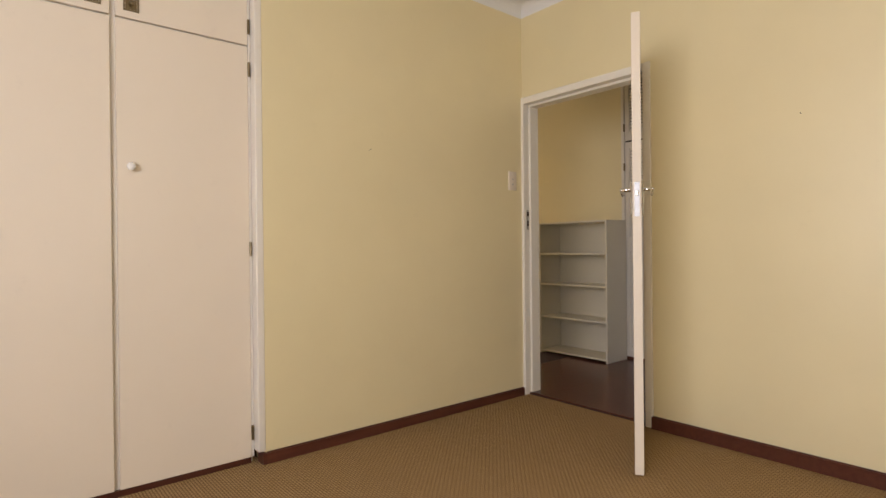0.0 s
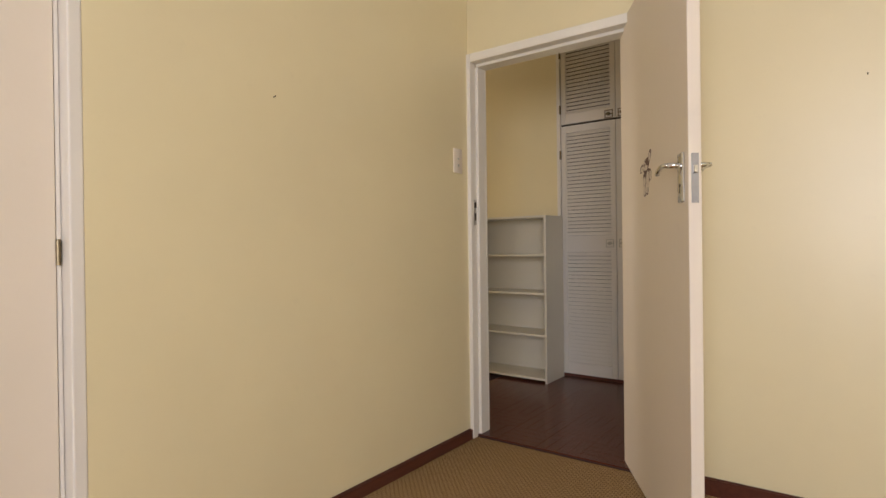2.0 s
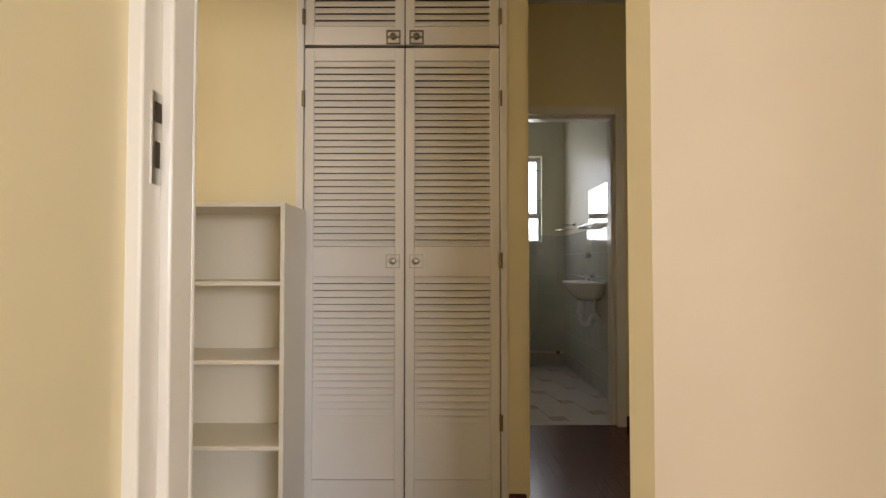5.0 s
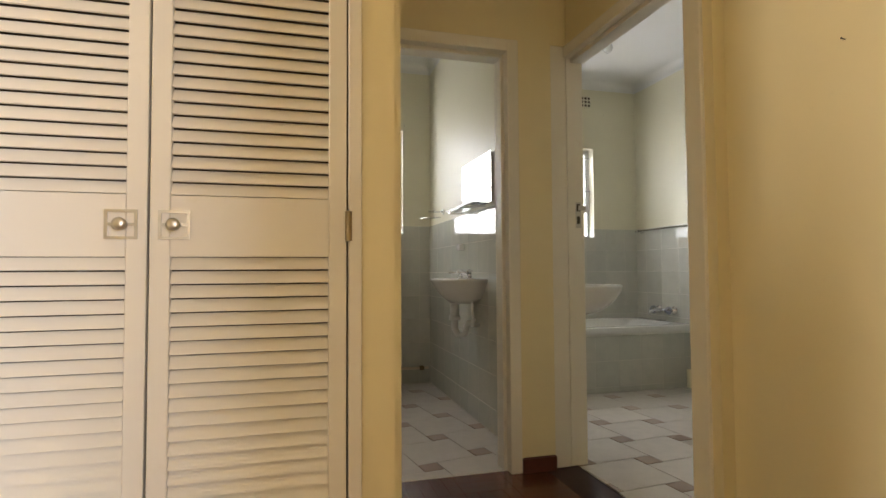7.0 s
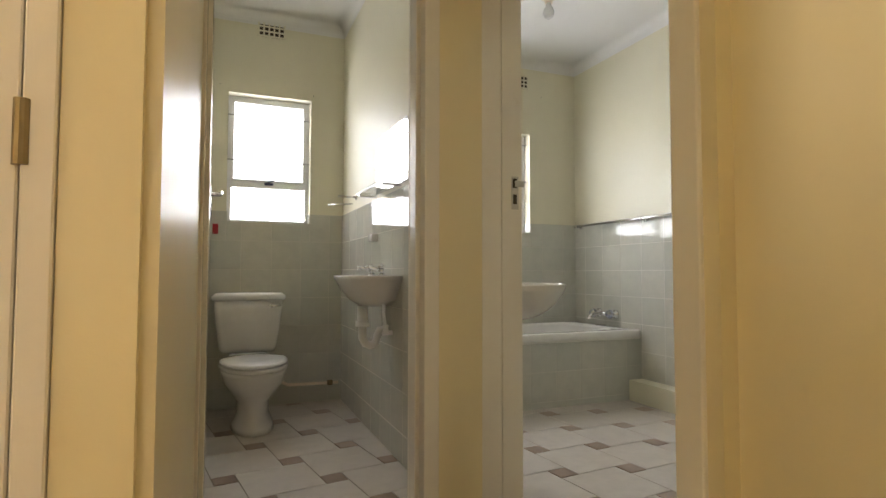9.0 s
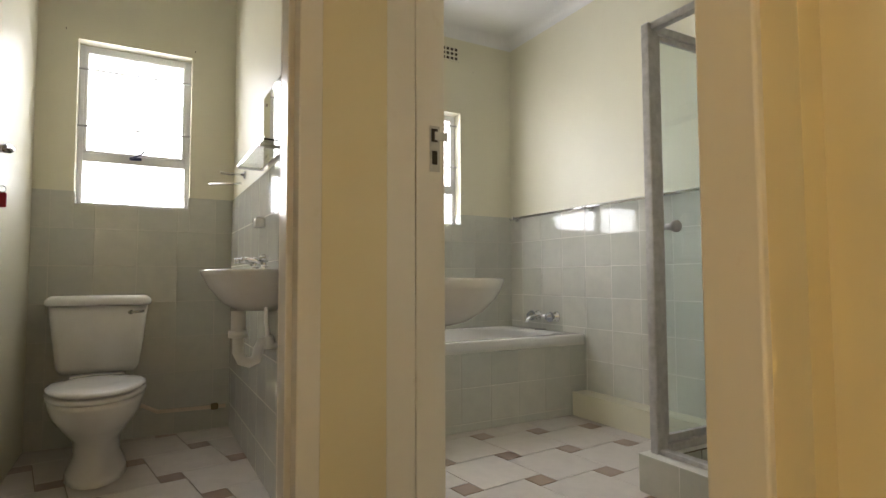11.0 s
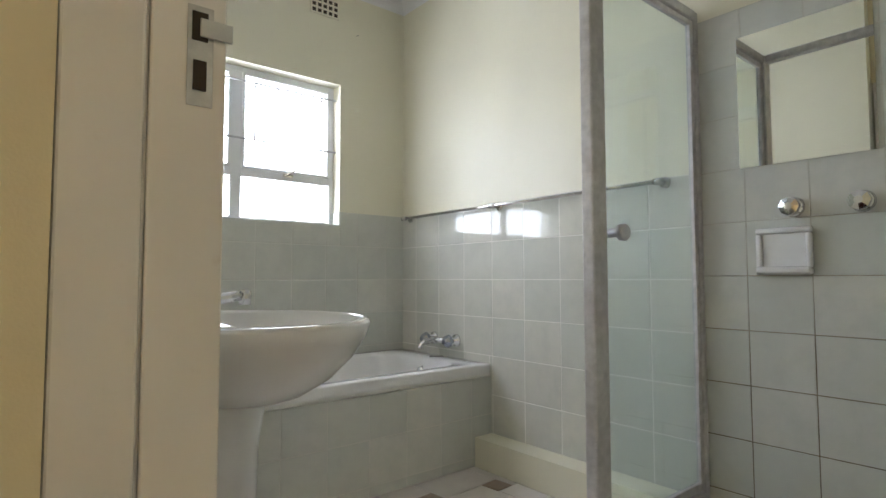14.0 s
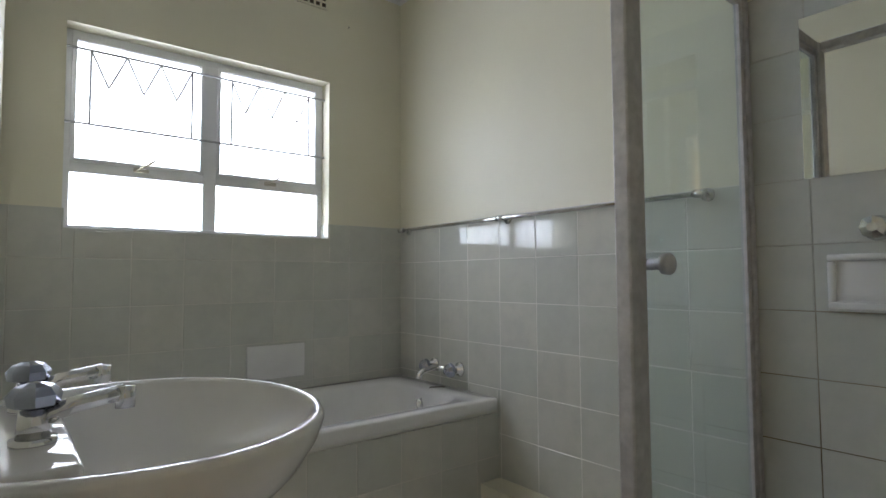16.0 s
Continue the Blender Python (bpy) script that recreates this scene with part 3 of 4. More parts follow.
def louvre_door(x0, x1, z0, z1, rails, knob_z, knob_side):
    """A framed door with slatted panels between the rails (pairs of lower and upper edges)."""
    d = part("door", add_box(nb(), (x0, CY, z0), (x0 + 0.040, CY + 0.022, z1), 0.002), CUP, cup, "white louvred door")
    part("stile", add_box(nb(), (x1 - 0.040, CY, z0), (x1, CY + 0.022, z1), 0.002), CUP, d)
    for a, b in rails:
        part("rail", add_box(nb(), (x0 + 0.0405, CY + 0.0005, a), (x1 - 0.0405, CY + 0.0215, b)), CUP, d)
    slat = None
    for (_, lo), (hi, _) in zip(rails, rails[1:]):
        n = round((hi - lo) / 0.0295)
        for k in range(n):
            z = lo + (k + 0.5) * (hi - lo) / n
            if slat is None:
                bm = nb()
                w = (x1 - x0 - 0.081) / 2
                sec = [(0.0005, -0.0125), (0.006, -0.0135), (0.020, 0.0135), (0.014, 0.0135)]
                add_loft(bm, [[(s * w, v, u) for v, u in sec] for s in (-1, 1)])
                slat = part("slat", bm, CUP, d)
                ob = slat
            else:
                ob = new("slat", slat.data)
                ob.parent = d
            ob.location = ((x0 + x1) / 2, CY, z)
    kx = x1 - 0.048 if knob_side > 0 else x0 + 0.048
    finish = STEEL if z0 < 1 else BRASS
    bm = nb()
    for a, b in (((-0.031, -0.031), (0.031, -0.025)), ((-0.031, 0.025), (0.031, 0.031)), ((-0.031, -0.025), (-0.025, 0.025)), ((0.025, -0.025), (0.031, 0.025)), ((-0.025, -0.003), (-0.012, 0.003)), ((0.012, -0.003), (0.025, 0.003))):
        add_box(bm, (kx + a[0], CY - 0.004, knob_z + a[1]), (kx + b[0], CY, knob_z + b[1]))
    p = part("pull_frame", bm, finish, d, "square dull metal pull")
    part("pull_knob", add_lathe(nb(), (kx, CY - 0.022, knob_z), [(0.008, 0), (0.014, 0.004), (0.013, 0.010), (0.008, 0.014), (0.012, 0.022)], 16, "Y"), finish, p, "", True)
    hx = x0 - 0.004 if knob_side > 0 else x1 + 0.004
    hz = [z for z in (0.36, 1.055, 1.76) if z0 < z < z1] or [z0 + 0.12, z1 - 0.12]
    for z in hz:
        part("hinge", add_tube(nb(), (hx, CY - 0.006, z - 0.034), (hx, CY - 0.006, z + 0.034), 0.008, 12), BRASS, d, "tarnished butt hinge")


MID = 0.288
LOWER = [(0.025, 0.115), (0.985, 1.115), (1.93, 1.985)]
UPPER = [(2.0, 2.08), (2.62, HZ - 0.06)]
for a, b, s in ((CUP_L, MID - 0.0025, 1), (MID + 0.0025, CUP_R, -1)):
    louvre_door(a, b, 0.025, 1.985, LOWER, 1.052, s)
    louvre_door(a, b, 2.0, HZ - 0.06, UPPER, 2.032, s)
box("top_rail", (CUP_L - 0.003, CY + 0.001, HZ - 0.058), (CUP_R + 0.003, CY + 0.022, HZ - 0.008), CUP, cup)

# ---- bookshelf ----
shelf = thing("bookshelf", "white laminate open bookshelf with four empty bays", "bookshelf")
SX1, SX0, SY0, SY1, SH = -0.135, -0.90, 1.235, 1.545, 1.27
box("side_panel", (SX1 - 0.017, SY0, 0), (SX1, SY1, SH), SHELFM, shelf, 0.001)
box("side_panel", (SX0, SY0, 0), (SX0 + 0.017, SY1, SH), SHELFM, shelf, 0.001)
box("back_panel", (SX0 + 0.0175, SY1 - 0.006, 0.02), (SX1 - 0.0175, SY1 - 0.001, SH - 0.0165), SHELFM, shelf)
for z in (0.035, 0.365, 0.682, 0.975, SH):
    box("shelf_board", (SX0 + 0.0175, SY0 + (0.004 if z != SH else 0), z - 0.016), (SX1 - 0.0175, SY1 - 0.007, z), SHELFM, shelf, 0.001)

# ---- light switch ----
sw = thing("light_switch", "cream plastic light switch plate on the wall beside the door", "switch")
part("plate", add_box(nb(), (0.0, -0.150, 1.435), (0.008, -0.072, 1.565), 0.003, 2), DOOR, sw, "", True)
for z in (1.475, 1.51):
    part("rocker", add_box(nb(), (0.0078, -0.118, z - 0.006), (0.011, -0.104, z + 0.006), 0.001), STEEL, sw)

# ---- windows of the wet rooms ----
for label, (xa, xb, za, _) in (("pale tiled sill and lower reveals of the toilet window", TWN), ("pale tiled sill and lower reveals of the bathroom window", BWN)):
    bm = nb()
    add_box(bm, (xa, NORTH - 0.008, za), (xb, NORTH + 0.0845, za + 0.008), 0.002)
    add_box(bm, (xa, NORTH - 0.008, za + 0.0085), (xa + 0.007, NORTH + 0.0845, 1.335), 0.002)
    add_box(bm, (xb - 0.007, NORTH - 0.008, za + 0.0085), (xb, NORTH + 0.0845, 1.335), 0.002)
    setting("window_sill", bm, WTILE, label)


def window(name, x0, x1, z0, z1, columns, transom, y, label):
    root = new(name)
    tagged(root, label, kind="structure")
    bm = nb()
    f = 0.027
    add_box(bm, (x0, y, z0), (x0 + f, y + 0.035, z1), 0.002)
    add_box(bm, (x1 - f, y, z0), (x1, y + 0.035, z1), 0.002)
    add_box(bm, (x0 + f, y, z0), (x1 - f, y + 0.035, z0 + f), 0.002)
    add_box(bm, (x0 + f, y, z1 - f), (x1 - f, y + 0.035, z1), 0.002)
    part("window_frame", bm, WHITE_FRAME, root)
    w = (x1 - x0 - 2 * f) / columns
    for c in range(columns):
        a, b = x0 + f + c * w, x0 + f + (c + 1) * w
        if c:
            box("mullion", (a - 0.029, y + 0.001, z0 + f), (a + 0.029, y + 0.034, z1 - f), WHITE_FRAME, root, 0.002)
            a += 0.029
        if c < columns - 1:
            b -= 0.029
        box("transom", (a, y + 0.001, transom - 0.022), (b, y + 0.034, transom + 0.022), WHITE_FRAME, root, 0.002)
        s = nb()
        for p, q in (((a, transom + 0.022), (a + 0.016, z1 - f)), ((b - 0.016, transom + 0.022), (b, z1 - f)), ((a + 0.016, transom + 0.022), (b - 0.016, transom + 0.038)), ((a + 0.016, z1 - f - 0.016), (b - 0.016, z1 - f))):
            add_box(s, (p[0], y - 0.006, p[1]), (q[0], y + 0.02, q[1]), 0.002)
        sash = part("sash", s, WHITE_FRAME, root)
        for zz in ((transom + 0.03, z1 - f - 0.01), (z0 + f - 0.004, transom - 0.01)):
            pane = box("pane", (a + 0.004, y + 0.014, zz[0]), (b - 0.004, y + 0.018, zz[1]), GLASS, root)
            pane.visible_shadow = False
        mx = (a + b) / 2
        bm = nb()
        add_box(bm, (mx - 0.03, y - 0.014, transom + 0.0), (mx + 0.03, y - 0.006, transom + 0.018), 0.002)
        add_path(bm, [(mx - 0.02, y - 0.014, transom + 0.01), (mx + 0.02, y - 0.035, transom + 0.03), (mx + 0.05, y - 0.045, transom + 0.055)], 0.005)
        part("stay_handle", bm, BLUE if columns == 1 else STEEL, root, "casement handle", True)
    return root


window("window_toilet", TWN[0], TWN[1], TWN[2], TWN[3], 1, 1.54, NORTH + 0.085, "white framed casement window of the toilet")
window("window_bathroom", BWN[0], BWN[1], BWN[2], BWN[3], 2, 1.52, NORTH + 0.085, "white framed double casement window of the bathroom")


def bars(name, x0, x1, zs, y, columns, label):
    """Burglar bars: rods across the opening, with uprights and a zigzag."""
    root = thing(name, label, "burglar bars")
    for z in zs:
        part("rod", add_tube(nb(), (x0, y, z), (x1, y, z), 0.0055, 8), BARP, root)
    if columns:
        w = (x1 - x0) / columns
        for c in range(columns):
            a, b = x0 + c * w + 0.09, x0 + (c + 1) * w - 0.09
            for x in (a, b):
                part("upright", add_tube(nb(), (x, y, zs[0]), (x, y, zs[-1]), 0.005, 8), BARP, root)
            n = 6
            for k in range(n):
                p = a + (b - a) * k / n
                q = a + (b - a) * (k + 1) / n
                za, zb = (zs[-1], zs[-1] - 0.15) if k % 2 == 0 else (zs[-1] - 0.15, zs[-1])
                part("zigzag_rod", add_tube(nb(), (p, y, za), (q, y, zb), 0.0045, 6), BARP, root)
    return root


bars("window_bars_bathroom", BWN[0], BWN[1], [1.70, 2.015], NORTH + 0.06, 2, "thin white burglar bars with a zigzag across the bathroom window")
bars("window_bars_toilet", TWN[0], TWN[1], [1.708, 2.024], NORTH + 0.06, 0, "thin white burglar bars across the toilet window")


def air_vent(name, x, z, cols, rows, label):
    root = thing(name, label, "air vent")
    y = NORTH - 0.004
    w, h = cols * 0.035 + 0.01, rows * 0.034 + 0.01
    # Black sheet standing in for the shade inside the vent holes.
    box("backing", (x, NORTH - 0.0015, z - h), (x + w, NORTH - 0.0003, z), DARK, root)
    bm = nb()
    for r in range(rows + 1):
        add_box(bm, (x, y, z - h + r * 0.034), (x + w, NORTH - 0.0016, z - h + r * 0.034 + 0.012))
    for c in range(cols + 1):
        add_box(bm, (x + c * 0.035, y - 0.0005, z - h + 0.001), (x + c * 0.035 + 0.011, NORTH - 0.0017, z - 0.001))
    part("grille", bm, BATH_WALL, root, "cream painted terracotta grille")


air_vent("air_vent", 1.105, 2.70, 5, 3, "cream painted air brick high on the toilet wall")
air_vent("air_vent", 3.115, 2.60, 5, 3, "cream painted air brick high on the bathroom wall")

# ---- toilet pan ----


def egg(cx, cy, z, rx, front, back, n=28, flat=1.0):
    """A pan outline: rounder at the back (+y), longer in front (-y)."""
    ring = []
    for k in range(n):
        a = k * math.tau / n
        s, c = math.sin(a), math.cos(a)
        ring.append(Vector((cx + rx * math.copysign(abs(c) ** flat, c), cy + (back if s > 0 else front) * s, z)))
    return ring


toilet = thing("toilet", "white ceramic close-coupled toilet with its lid closed", "toilet")
TX, TY = 1.084, 4.31
bm = nb()
add_loft(bm, [egg(TX, TY + 0.08, 0.0, 0.125, 0.26, 0.20), egg(TX, TY + 0.08, 0.03, 0.118, 0.25, 0.19), egg(TX, TY + 0.07, 0.10, 0.090, 0.20, 0.17), egg(TX, TY + 0.06, 0.17, 0.095, 0.20, 0.17), egg(TX, TY + 0.03, 0.23, 0.135, 0.26, 0.20), egg(TX, TY + 0.01, 0.29, 0.172, 0.295, 0.22), egg(TX, TY, 0.340, 0.184, 0.305, 0.22), egg(TX, TY, 0.360, 0.186, 0.308, 0.22), egg(TX, TY, 0.366, 0.14, 0.23, 0.18)])
part("pan", bm, CERAMIC, toilet, "", True)
bm = nb()
add_loft(bm, [egg(TX, TY, 0.363, 0.184, 0.305, 0.19), egg(TX, TY, 0.368, 0.194, 0.316, 0.20), egg(TX, TY, 0.382, 0.194, 0.316, 0.20), egg(TX, TY, 0.386, 0.188, 0.309, 0.19)])
part("seat", bm, CERAMIC, toilet, "white plastic seat", True)
bm = nb()
add_loft(bm, [egg(TX, TY, 0.3915, 0.184, 0.304, 0.18), egg(TX, TY, 0.396, 0.192, 0.313, 0.19), egg(TX, TY, 0.407, 0.191, 0.312, 0.19), egg(TX, TY, 0.415, 0.172, 0.288, 0.17), egg(TX, TY, 0.419, 0.10, 0.19, 0.10)])
part("lid", bm, CERAMIC, toilet, "white plastic lid", True)


def slab(cx, y0, y1, z, hw, r=0.03, n=5):
    pts = []
    for sx, sy, a0 in ((1, 1, 0), (-1, 1, 90), (-1, -1, 180), (1, -1, 270)):
        ox, oy = cx + sx * (hw - r), (y1 - r if sy > 0 else y0 + r)
        for k in range(n):
            a = radians(a0 + 90 * k / (n - 1))
            pts.append(Vector((ox + r * math.cos(a), oy + r * math.sin(a), z)))
    return pts


TX = 1.066
bm = nb()
add_loft(bm, [slab(TX, 4.66, 4.85, 0.40, 0.165), slab(TX, 4.64, 4.86, 0.43, 0.178), slab(TX, 4.62, 4.865, 0.60, 0.20), slab(TX, 4.61, 4.865, 0.735, 0.212)])
part("cistern", bm, CERAMIC, toilet, "", True)
bm = nb()
add_loft(bm, [slab(TX, 4.60, 4.87, 0.737, 0.222), slab(TX, 4.595, 4.872, 0.745, 0.227), slab(TX, 4.595, 4.872, 0.765, 0.227), slab(TX, 4.61, 4.86, 0.785, 0.205)])
part("cistern_lid", bm, CERAMIC, toilet, "", True)
bm = nb()
add_tube(bm, (TX + 0.135, 4.615, 0.70), (TX + 0.135, 4.585, 0.70), 0.012)
add_path(bm, [(TX + 0.135, 4.588, 0.70), (TX + 0.16, 4.582, 0.702), (TX + 0.195, 4.585, 0.705)], 0.008)
part("flush_lever", bm, CHROME, toilet, "chrome flush lever", True)
part("seat_hinge", add_tube(nb(), (TX - 0.09, TY + 0.20, 0.395), (TX + 0.09, TY + 0.20, 0.395), 0.012), CERAMIC, toilet, "", True)
part("neck", add_box(nb(), (TX - 0.12, TY + 0.17, 0.30), (TX + 0.12, 4.72, 0.402), 0.02, 3), CERAMIC, toilet, "", True)

# ---- toilet wash basin ----


def half_bowl(z, x_wall, cy, reach, half, n=15):
    """A bowl outline against a wall on its +x side."""
    pts = []
    for k in range(n):
        a = -math.pi / 2 + math.pi * k / (n - 1)
        pts.append(Vector((x_wall - reach * math.cos(a) ** 0.75 if abs(math.cos(a)) > 1e-6 else x_wall, cy + half * math.sin(a), z)))
    return pts


BY, BZ = 3.71, 0.90
basin = thing("wash_basin", "small white wall-hung wash basin with two chrome taps", "wash basin")
bm = nb()
XW = TO_E - 0.012
add_loft(bm, [half_bowl(BZ - 0.158, XW, BY, 0.14, 0.11), half_bowl(BZ - 0.125, XW, BY, 0.19, 0.19), half_bowl(BZ - 0.07, XW, BY, 0.235, 0.25), half_bowl(BZ - 0.022, XW, BY, 0.262, 0.295), half_bowl(BZ - 0.004, XW, BY, 0.27, 0.305), half_bowl(BZ, XW, BY, 0.267, 0.302), half_bowl(BZ + 0.001, XW - 0.05, BY, 0.195, 0.265), half_bowl(BZ - 0.05, XW - 0.06, BY, 0.14, 0.14), half_bowl(BZ - 0.09, XW - 0.07, BY, 0.07, 0.08)])
part("bowl", bm, CERAMIC, basin, "", True)


def tap(parent, x, y, z, d, reach=0.095, k=1.0, head=CHROME):
    """A pillar tap whose spout points along the unit vector d in plan."""
    dx, dy = d
    bm = nb()
    add_tube(bm, (x, y, z), (x, y, z + 0.012 * k), 0.024 * k, 18)
    add_tube(bm, (x, y, z + 0.012 * k), (x, y, z + 0.045 * k), 0.018 * k, 18, 0.015 * k)
    add_path(bm, [(x, y, z + 0.03 * k), (x + dx * reach * 0.4, y + dy * reach * 0.4, z + 0.045 * k), (x + dx * reach, y + dy * reach, z + 0.055 * k)], 0.0105 * k, 12)
    add_tube(bm, (x + dx * reach, y + dy * reach, z + 0.035 * k), (x + dx * reach, y + dy * reach, z + 0.062 * k), 0.0115 * k, 12)
    t = part("tap", bm, CHROME, parent, "chrome pillar tap", True)
    part("tap_head", add_lathe(nb(), (x, y, z + 0.046 * k), [(0.012 * k, 0), (0.026 * k, 0.004 * k), (0.028 * k, 0.016 * k), (0.020 * k, 0.026 * k), (0.008 * k, 0.030 * k)], 8), head, t, "faceted tap head")
    return t


tap(basin, XW - 0.045, BY - 0.10, BZ, (-1, 0.15), 0.075, 0.8)
tap(basin, XW - 0.045, BY + 0.10, BZ, (-1, -0.15), 0.075, 0.8)
TRAP_Y = BY - 0.04
bm = nb()
add_tube(bm, (XW - 0.13, TRAP_Y, BZ - 0.25), (XW - 0.13, TRAP_Y, BZ - 0.16), 0.028)
add_tube(bm, (XW - 0.13, TRAP_Y, BZ - 0.262), (XW - 0.13, TRAP_Y, BZ - 0.235), 0.036)
add_path(bm, [(XW - 0.13, TRAP_Y, BZ - 0.25), (XW - 0.13, TRAP_Y, BZ - 0.32), (XW - 0.115, TRAP_Y - 0.005, BZ - 0.352), (XW - 0.09, TRAP_Y - 0.01, BZ - 0.36), (XW - 0.065, TRAP_Y - 0.012, BZ - 0.35), (XW - 0.055, TRAP_Y - 0.014, BZ - 0.31), (XW - 0.045, TRAP_Y - 0.015, BZ - 0.285), (XW, TRAP_Y - 0.018, BZ - 0.28)], 0.021)
part("waste_trap", bm, PIPE, basin, "grey white plastic bottle trap", True)
bm = nb()
add_path(bm, [(XW - 0.045, TRAP_Y - 0.10, BZ - 0.02), (XW - 0.045, TRAP_Y - 0.10, BZ - 0.20), (XW - 0.035, TRAP_Y - 0.10, BZ - 0.27)], 0.008)
add_tube(bm, (XW - 0.035, TRAP_Y - 0.10, BZ - 0.30), (XW - 0.035, TRAP_Y - 0.10, BZ - 0.25), 0.014)
add_tube(bm, (XW, TRAP_Y - 0.10, BZ - 0.29), (XW - 0.05, TRAP_Y - 0.10, BZ - 0.29), 0.012)
part("supply_pipe", bm, PIPE, basin, "white plastic supply pipe and valve", True)

# mirror, glass shelf and rail in the toilet
tm = thing("toilet_mirror", "frameless mirror on the wall above the basin", "mirror")
part("mirror_plate", add_box(nb(), (TO_E - 0.016, 3.32, 1.362), (TO_E - 0.011, 3.885, 1.665)), MIRROR, tm)
for y in (3.38, 3.83):
    for z in (1.40, 1.62):
        part("mirror_screw", add_tube(nb(), (TO_E - 0.0162, y, z), (TO_E - 0.0195, y, z), 0.007, 10), BRASS, tm)
gs = thing("glass_shelf", "narrow glass shelf on chrome brackets below the mirror", "glass shelf")
part("glass_plate", add_box(nb(), (TO_E - 0.115, 3.36, 1.352), (TO_E - 0.018, 3.93, 1.358), 0.001), GLASS, gs)
part("front_rail", add_tube(nb(), (TO_E - 0.115, 3.35, 1.364), (TO_E - 0.115, 3.94, 1.364), 0.004, 8), CHROME, gs)
for y in (3.42, 3.87):
    part("bracket", add_box(nb(), (TO_E - 0.118, y - 0.008, 1.339), (TO_E - 0.0165, y + 0.008, 1.351), 0.002), CHROME, gs)
th = thing("towel_hook_rail", "short chrome towel rail on the toilet wall", "towel rail")
bm = nb()
add_path(bm, [(TO_E - 0.006, 4.42, 1.415), (TO_E - 0.07, 4.42, 1.415), (TO_E - 0.13, 4.42, 1.415)], 0.007)
part("arm", bm, CHROME, th, "", True)
part("flange", add_tube(nb(), (TO_E - 0.006, 4.42, 1.415), (TO_E - 0.014, 4.42, 1.415), 0.02), CHROME, th, "", True)
part("side_arm", add_path(nb(), [(TO_E - 0.02, 4.46, 1.375), (TO_E - 0.10, 4.50, 1.372), (TO_E - 0.17, 4.54, 1.37)], 0.006), CHROME, th, "", True)
sd = thing("soap_dispenser", "small white soap holder on the tiled wall", "soap holder")
part("body", add_box(nb(), (TO_E - 0.05, 3.86, 1.09), (TO_E - 0.008, 3.94, 1.135), 0.01, 3), CERAMIC, sd, "", True)
pr = thing("water_pipe", "painted water pipe low along the toilet wall", "pipe")
part("pipe_run", add_path(nb(), [(1.22, NORTH - 0.03, 0.20), (1.34, NORTH - 0.035, 0.135), (1.60, NORTH - 0.035, 0.13), (TO_E - 0.03, NORTH - 0.035, 0.13)], 0.011), DOOR, pr, "", True)
part("valve", add_box(nb(), (1.61, NORTH - 0.055, 0.115), (1.65, NORTH - 0.015, 0.15), 0.008, 2), BRASS, pr, "", True)
tag = thing("key_tag", "red plastic key tag hanging from the toilet door lock", "key tag")
part("tag_plate", add_box(nb(), (-0.012, -0.002, -0.045), (0.012, 0.002, 0.0), 0.003, 2), RED, tag)
part("key_ring", add_path(nb(), [(0.01 * math.cos(a), 0, 0.01 + 0.01 * math.sin(a)) for a in [k * math.tau / 12 for k in range(13)]], 0.0012, 6), STEEL, tag)
tag.location = (0.868, TW_Y + 0.13 + 0.64, 1.13)

# ---- bath ----
bath = thing("bath", "white built-in bathtub behind a tiled front panel", "bathtub")
BF, BT = 4.085, 0.503
X0, X1, Y0, Y1 = BATH_W + 0.012, BATH_E - 0.012, BF - 0.012, NORTH - 0.012


def rrect(x0, x1, y0, y1, z, r, n=6):
    pts = []
    for cx, cy, a0 in ((x1 - r, y1 - r, 0), (x0 + r, y1 - r, 90), (x0 + r, y0 + r, 180), (x1 - r, y0 + r, 270)):
        for k in range(n):
            a = radians(a0 + 90 * k / (n - 1))
            pts.append(Vector((cx + r * math.cos(a), cy + r * math.sin(a), z)))
    return pts


bm = nb()
add_loft(bm, [rrect(X0, X1, Y0, Y1, BT - 0.05, 0.012), rrect(X0, X1, Y0, Y1, BT - 0.008, 0.012), rrect(X0 + 0.008, X1 - 0.008, Y0 + 0.008, Y1 - 0.008, BT, 0.012), rrect(X0 + 0.09, X1 - 0.13, Y0 + 0.07, Y1 - 0.07, BT, 0.13), rrect(X0 + 0.105, X1 - 0.145, Y0 + 0.085, Y1 - 0.085, BT - 0.02, 0.13), rrect(X0 + 0.22, X1 - 0.19, Y0 + 0.13, Y1 - 0.13, 0.14, 0.13), rrect(X0 + 0.30, X1 - 0.25, Y0 + 0.19, Y1 - 0.19, 0.12, 0.1)], True, False)
part("tub", bm, CERAMIC, bath, "", True)
part("overflow", add_lathe(nb(), (X1 - 0.165, (Y0 + Y1) / 2, BT - 0.075), [(0.026, 0.012), (0.024, 0.002), (0.012, 0.0)], 16, "X"), CHROME, bath, "chrome overflow", True)
part("plug_chain", add_path(nb(), [(X1 - 0.155, (Y0 + Y1) / 2, BT - 0.06), (X1 - 0.11, (Y0 + Y1) / 2 - 0.03, BT + 0.006), (X1 - 0.05, (Y0 + Y1) / 2 - 0.07, BT + 0.006)], 0.003), DARK, bath)
sbox("wall_bath_panel", (BATH_W, BF, 0.0), (BATH_E, BF + 0.05, BT - 0.051), MORTAR, "tiled front panel of the bath")
mix = thing("bath_mixer", "chrome wall-mounted bath mixer with two cross handles", "bath mixer")
MX, MY, MZ = BATH_E - 0.012, 4.445, 0.597
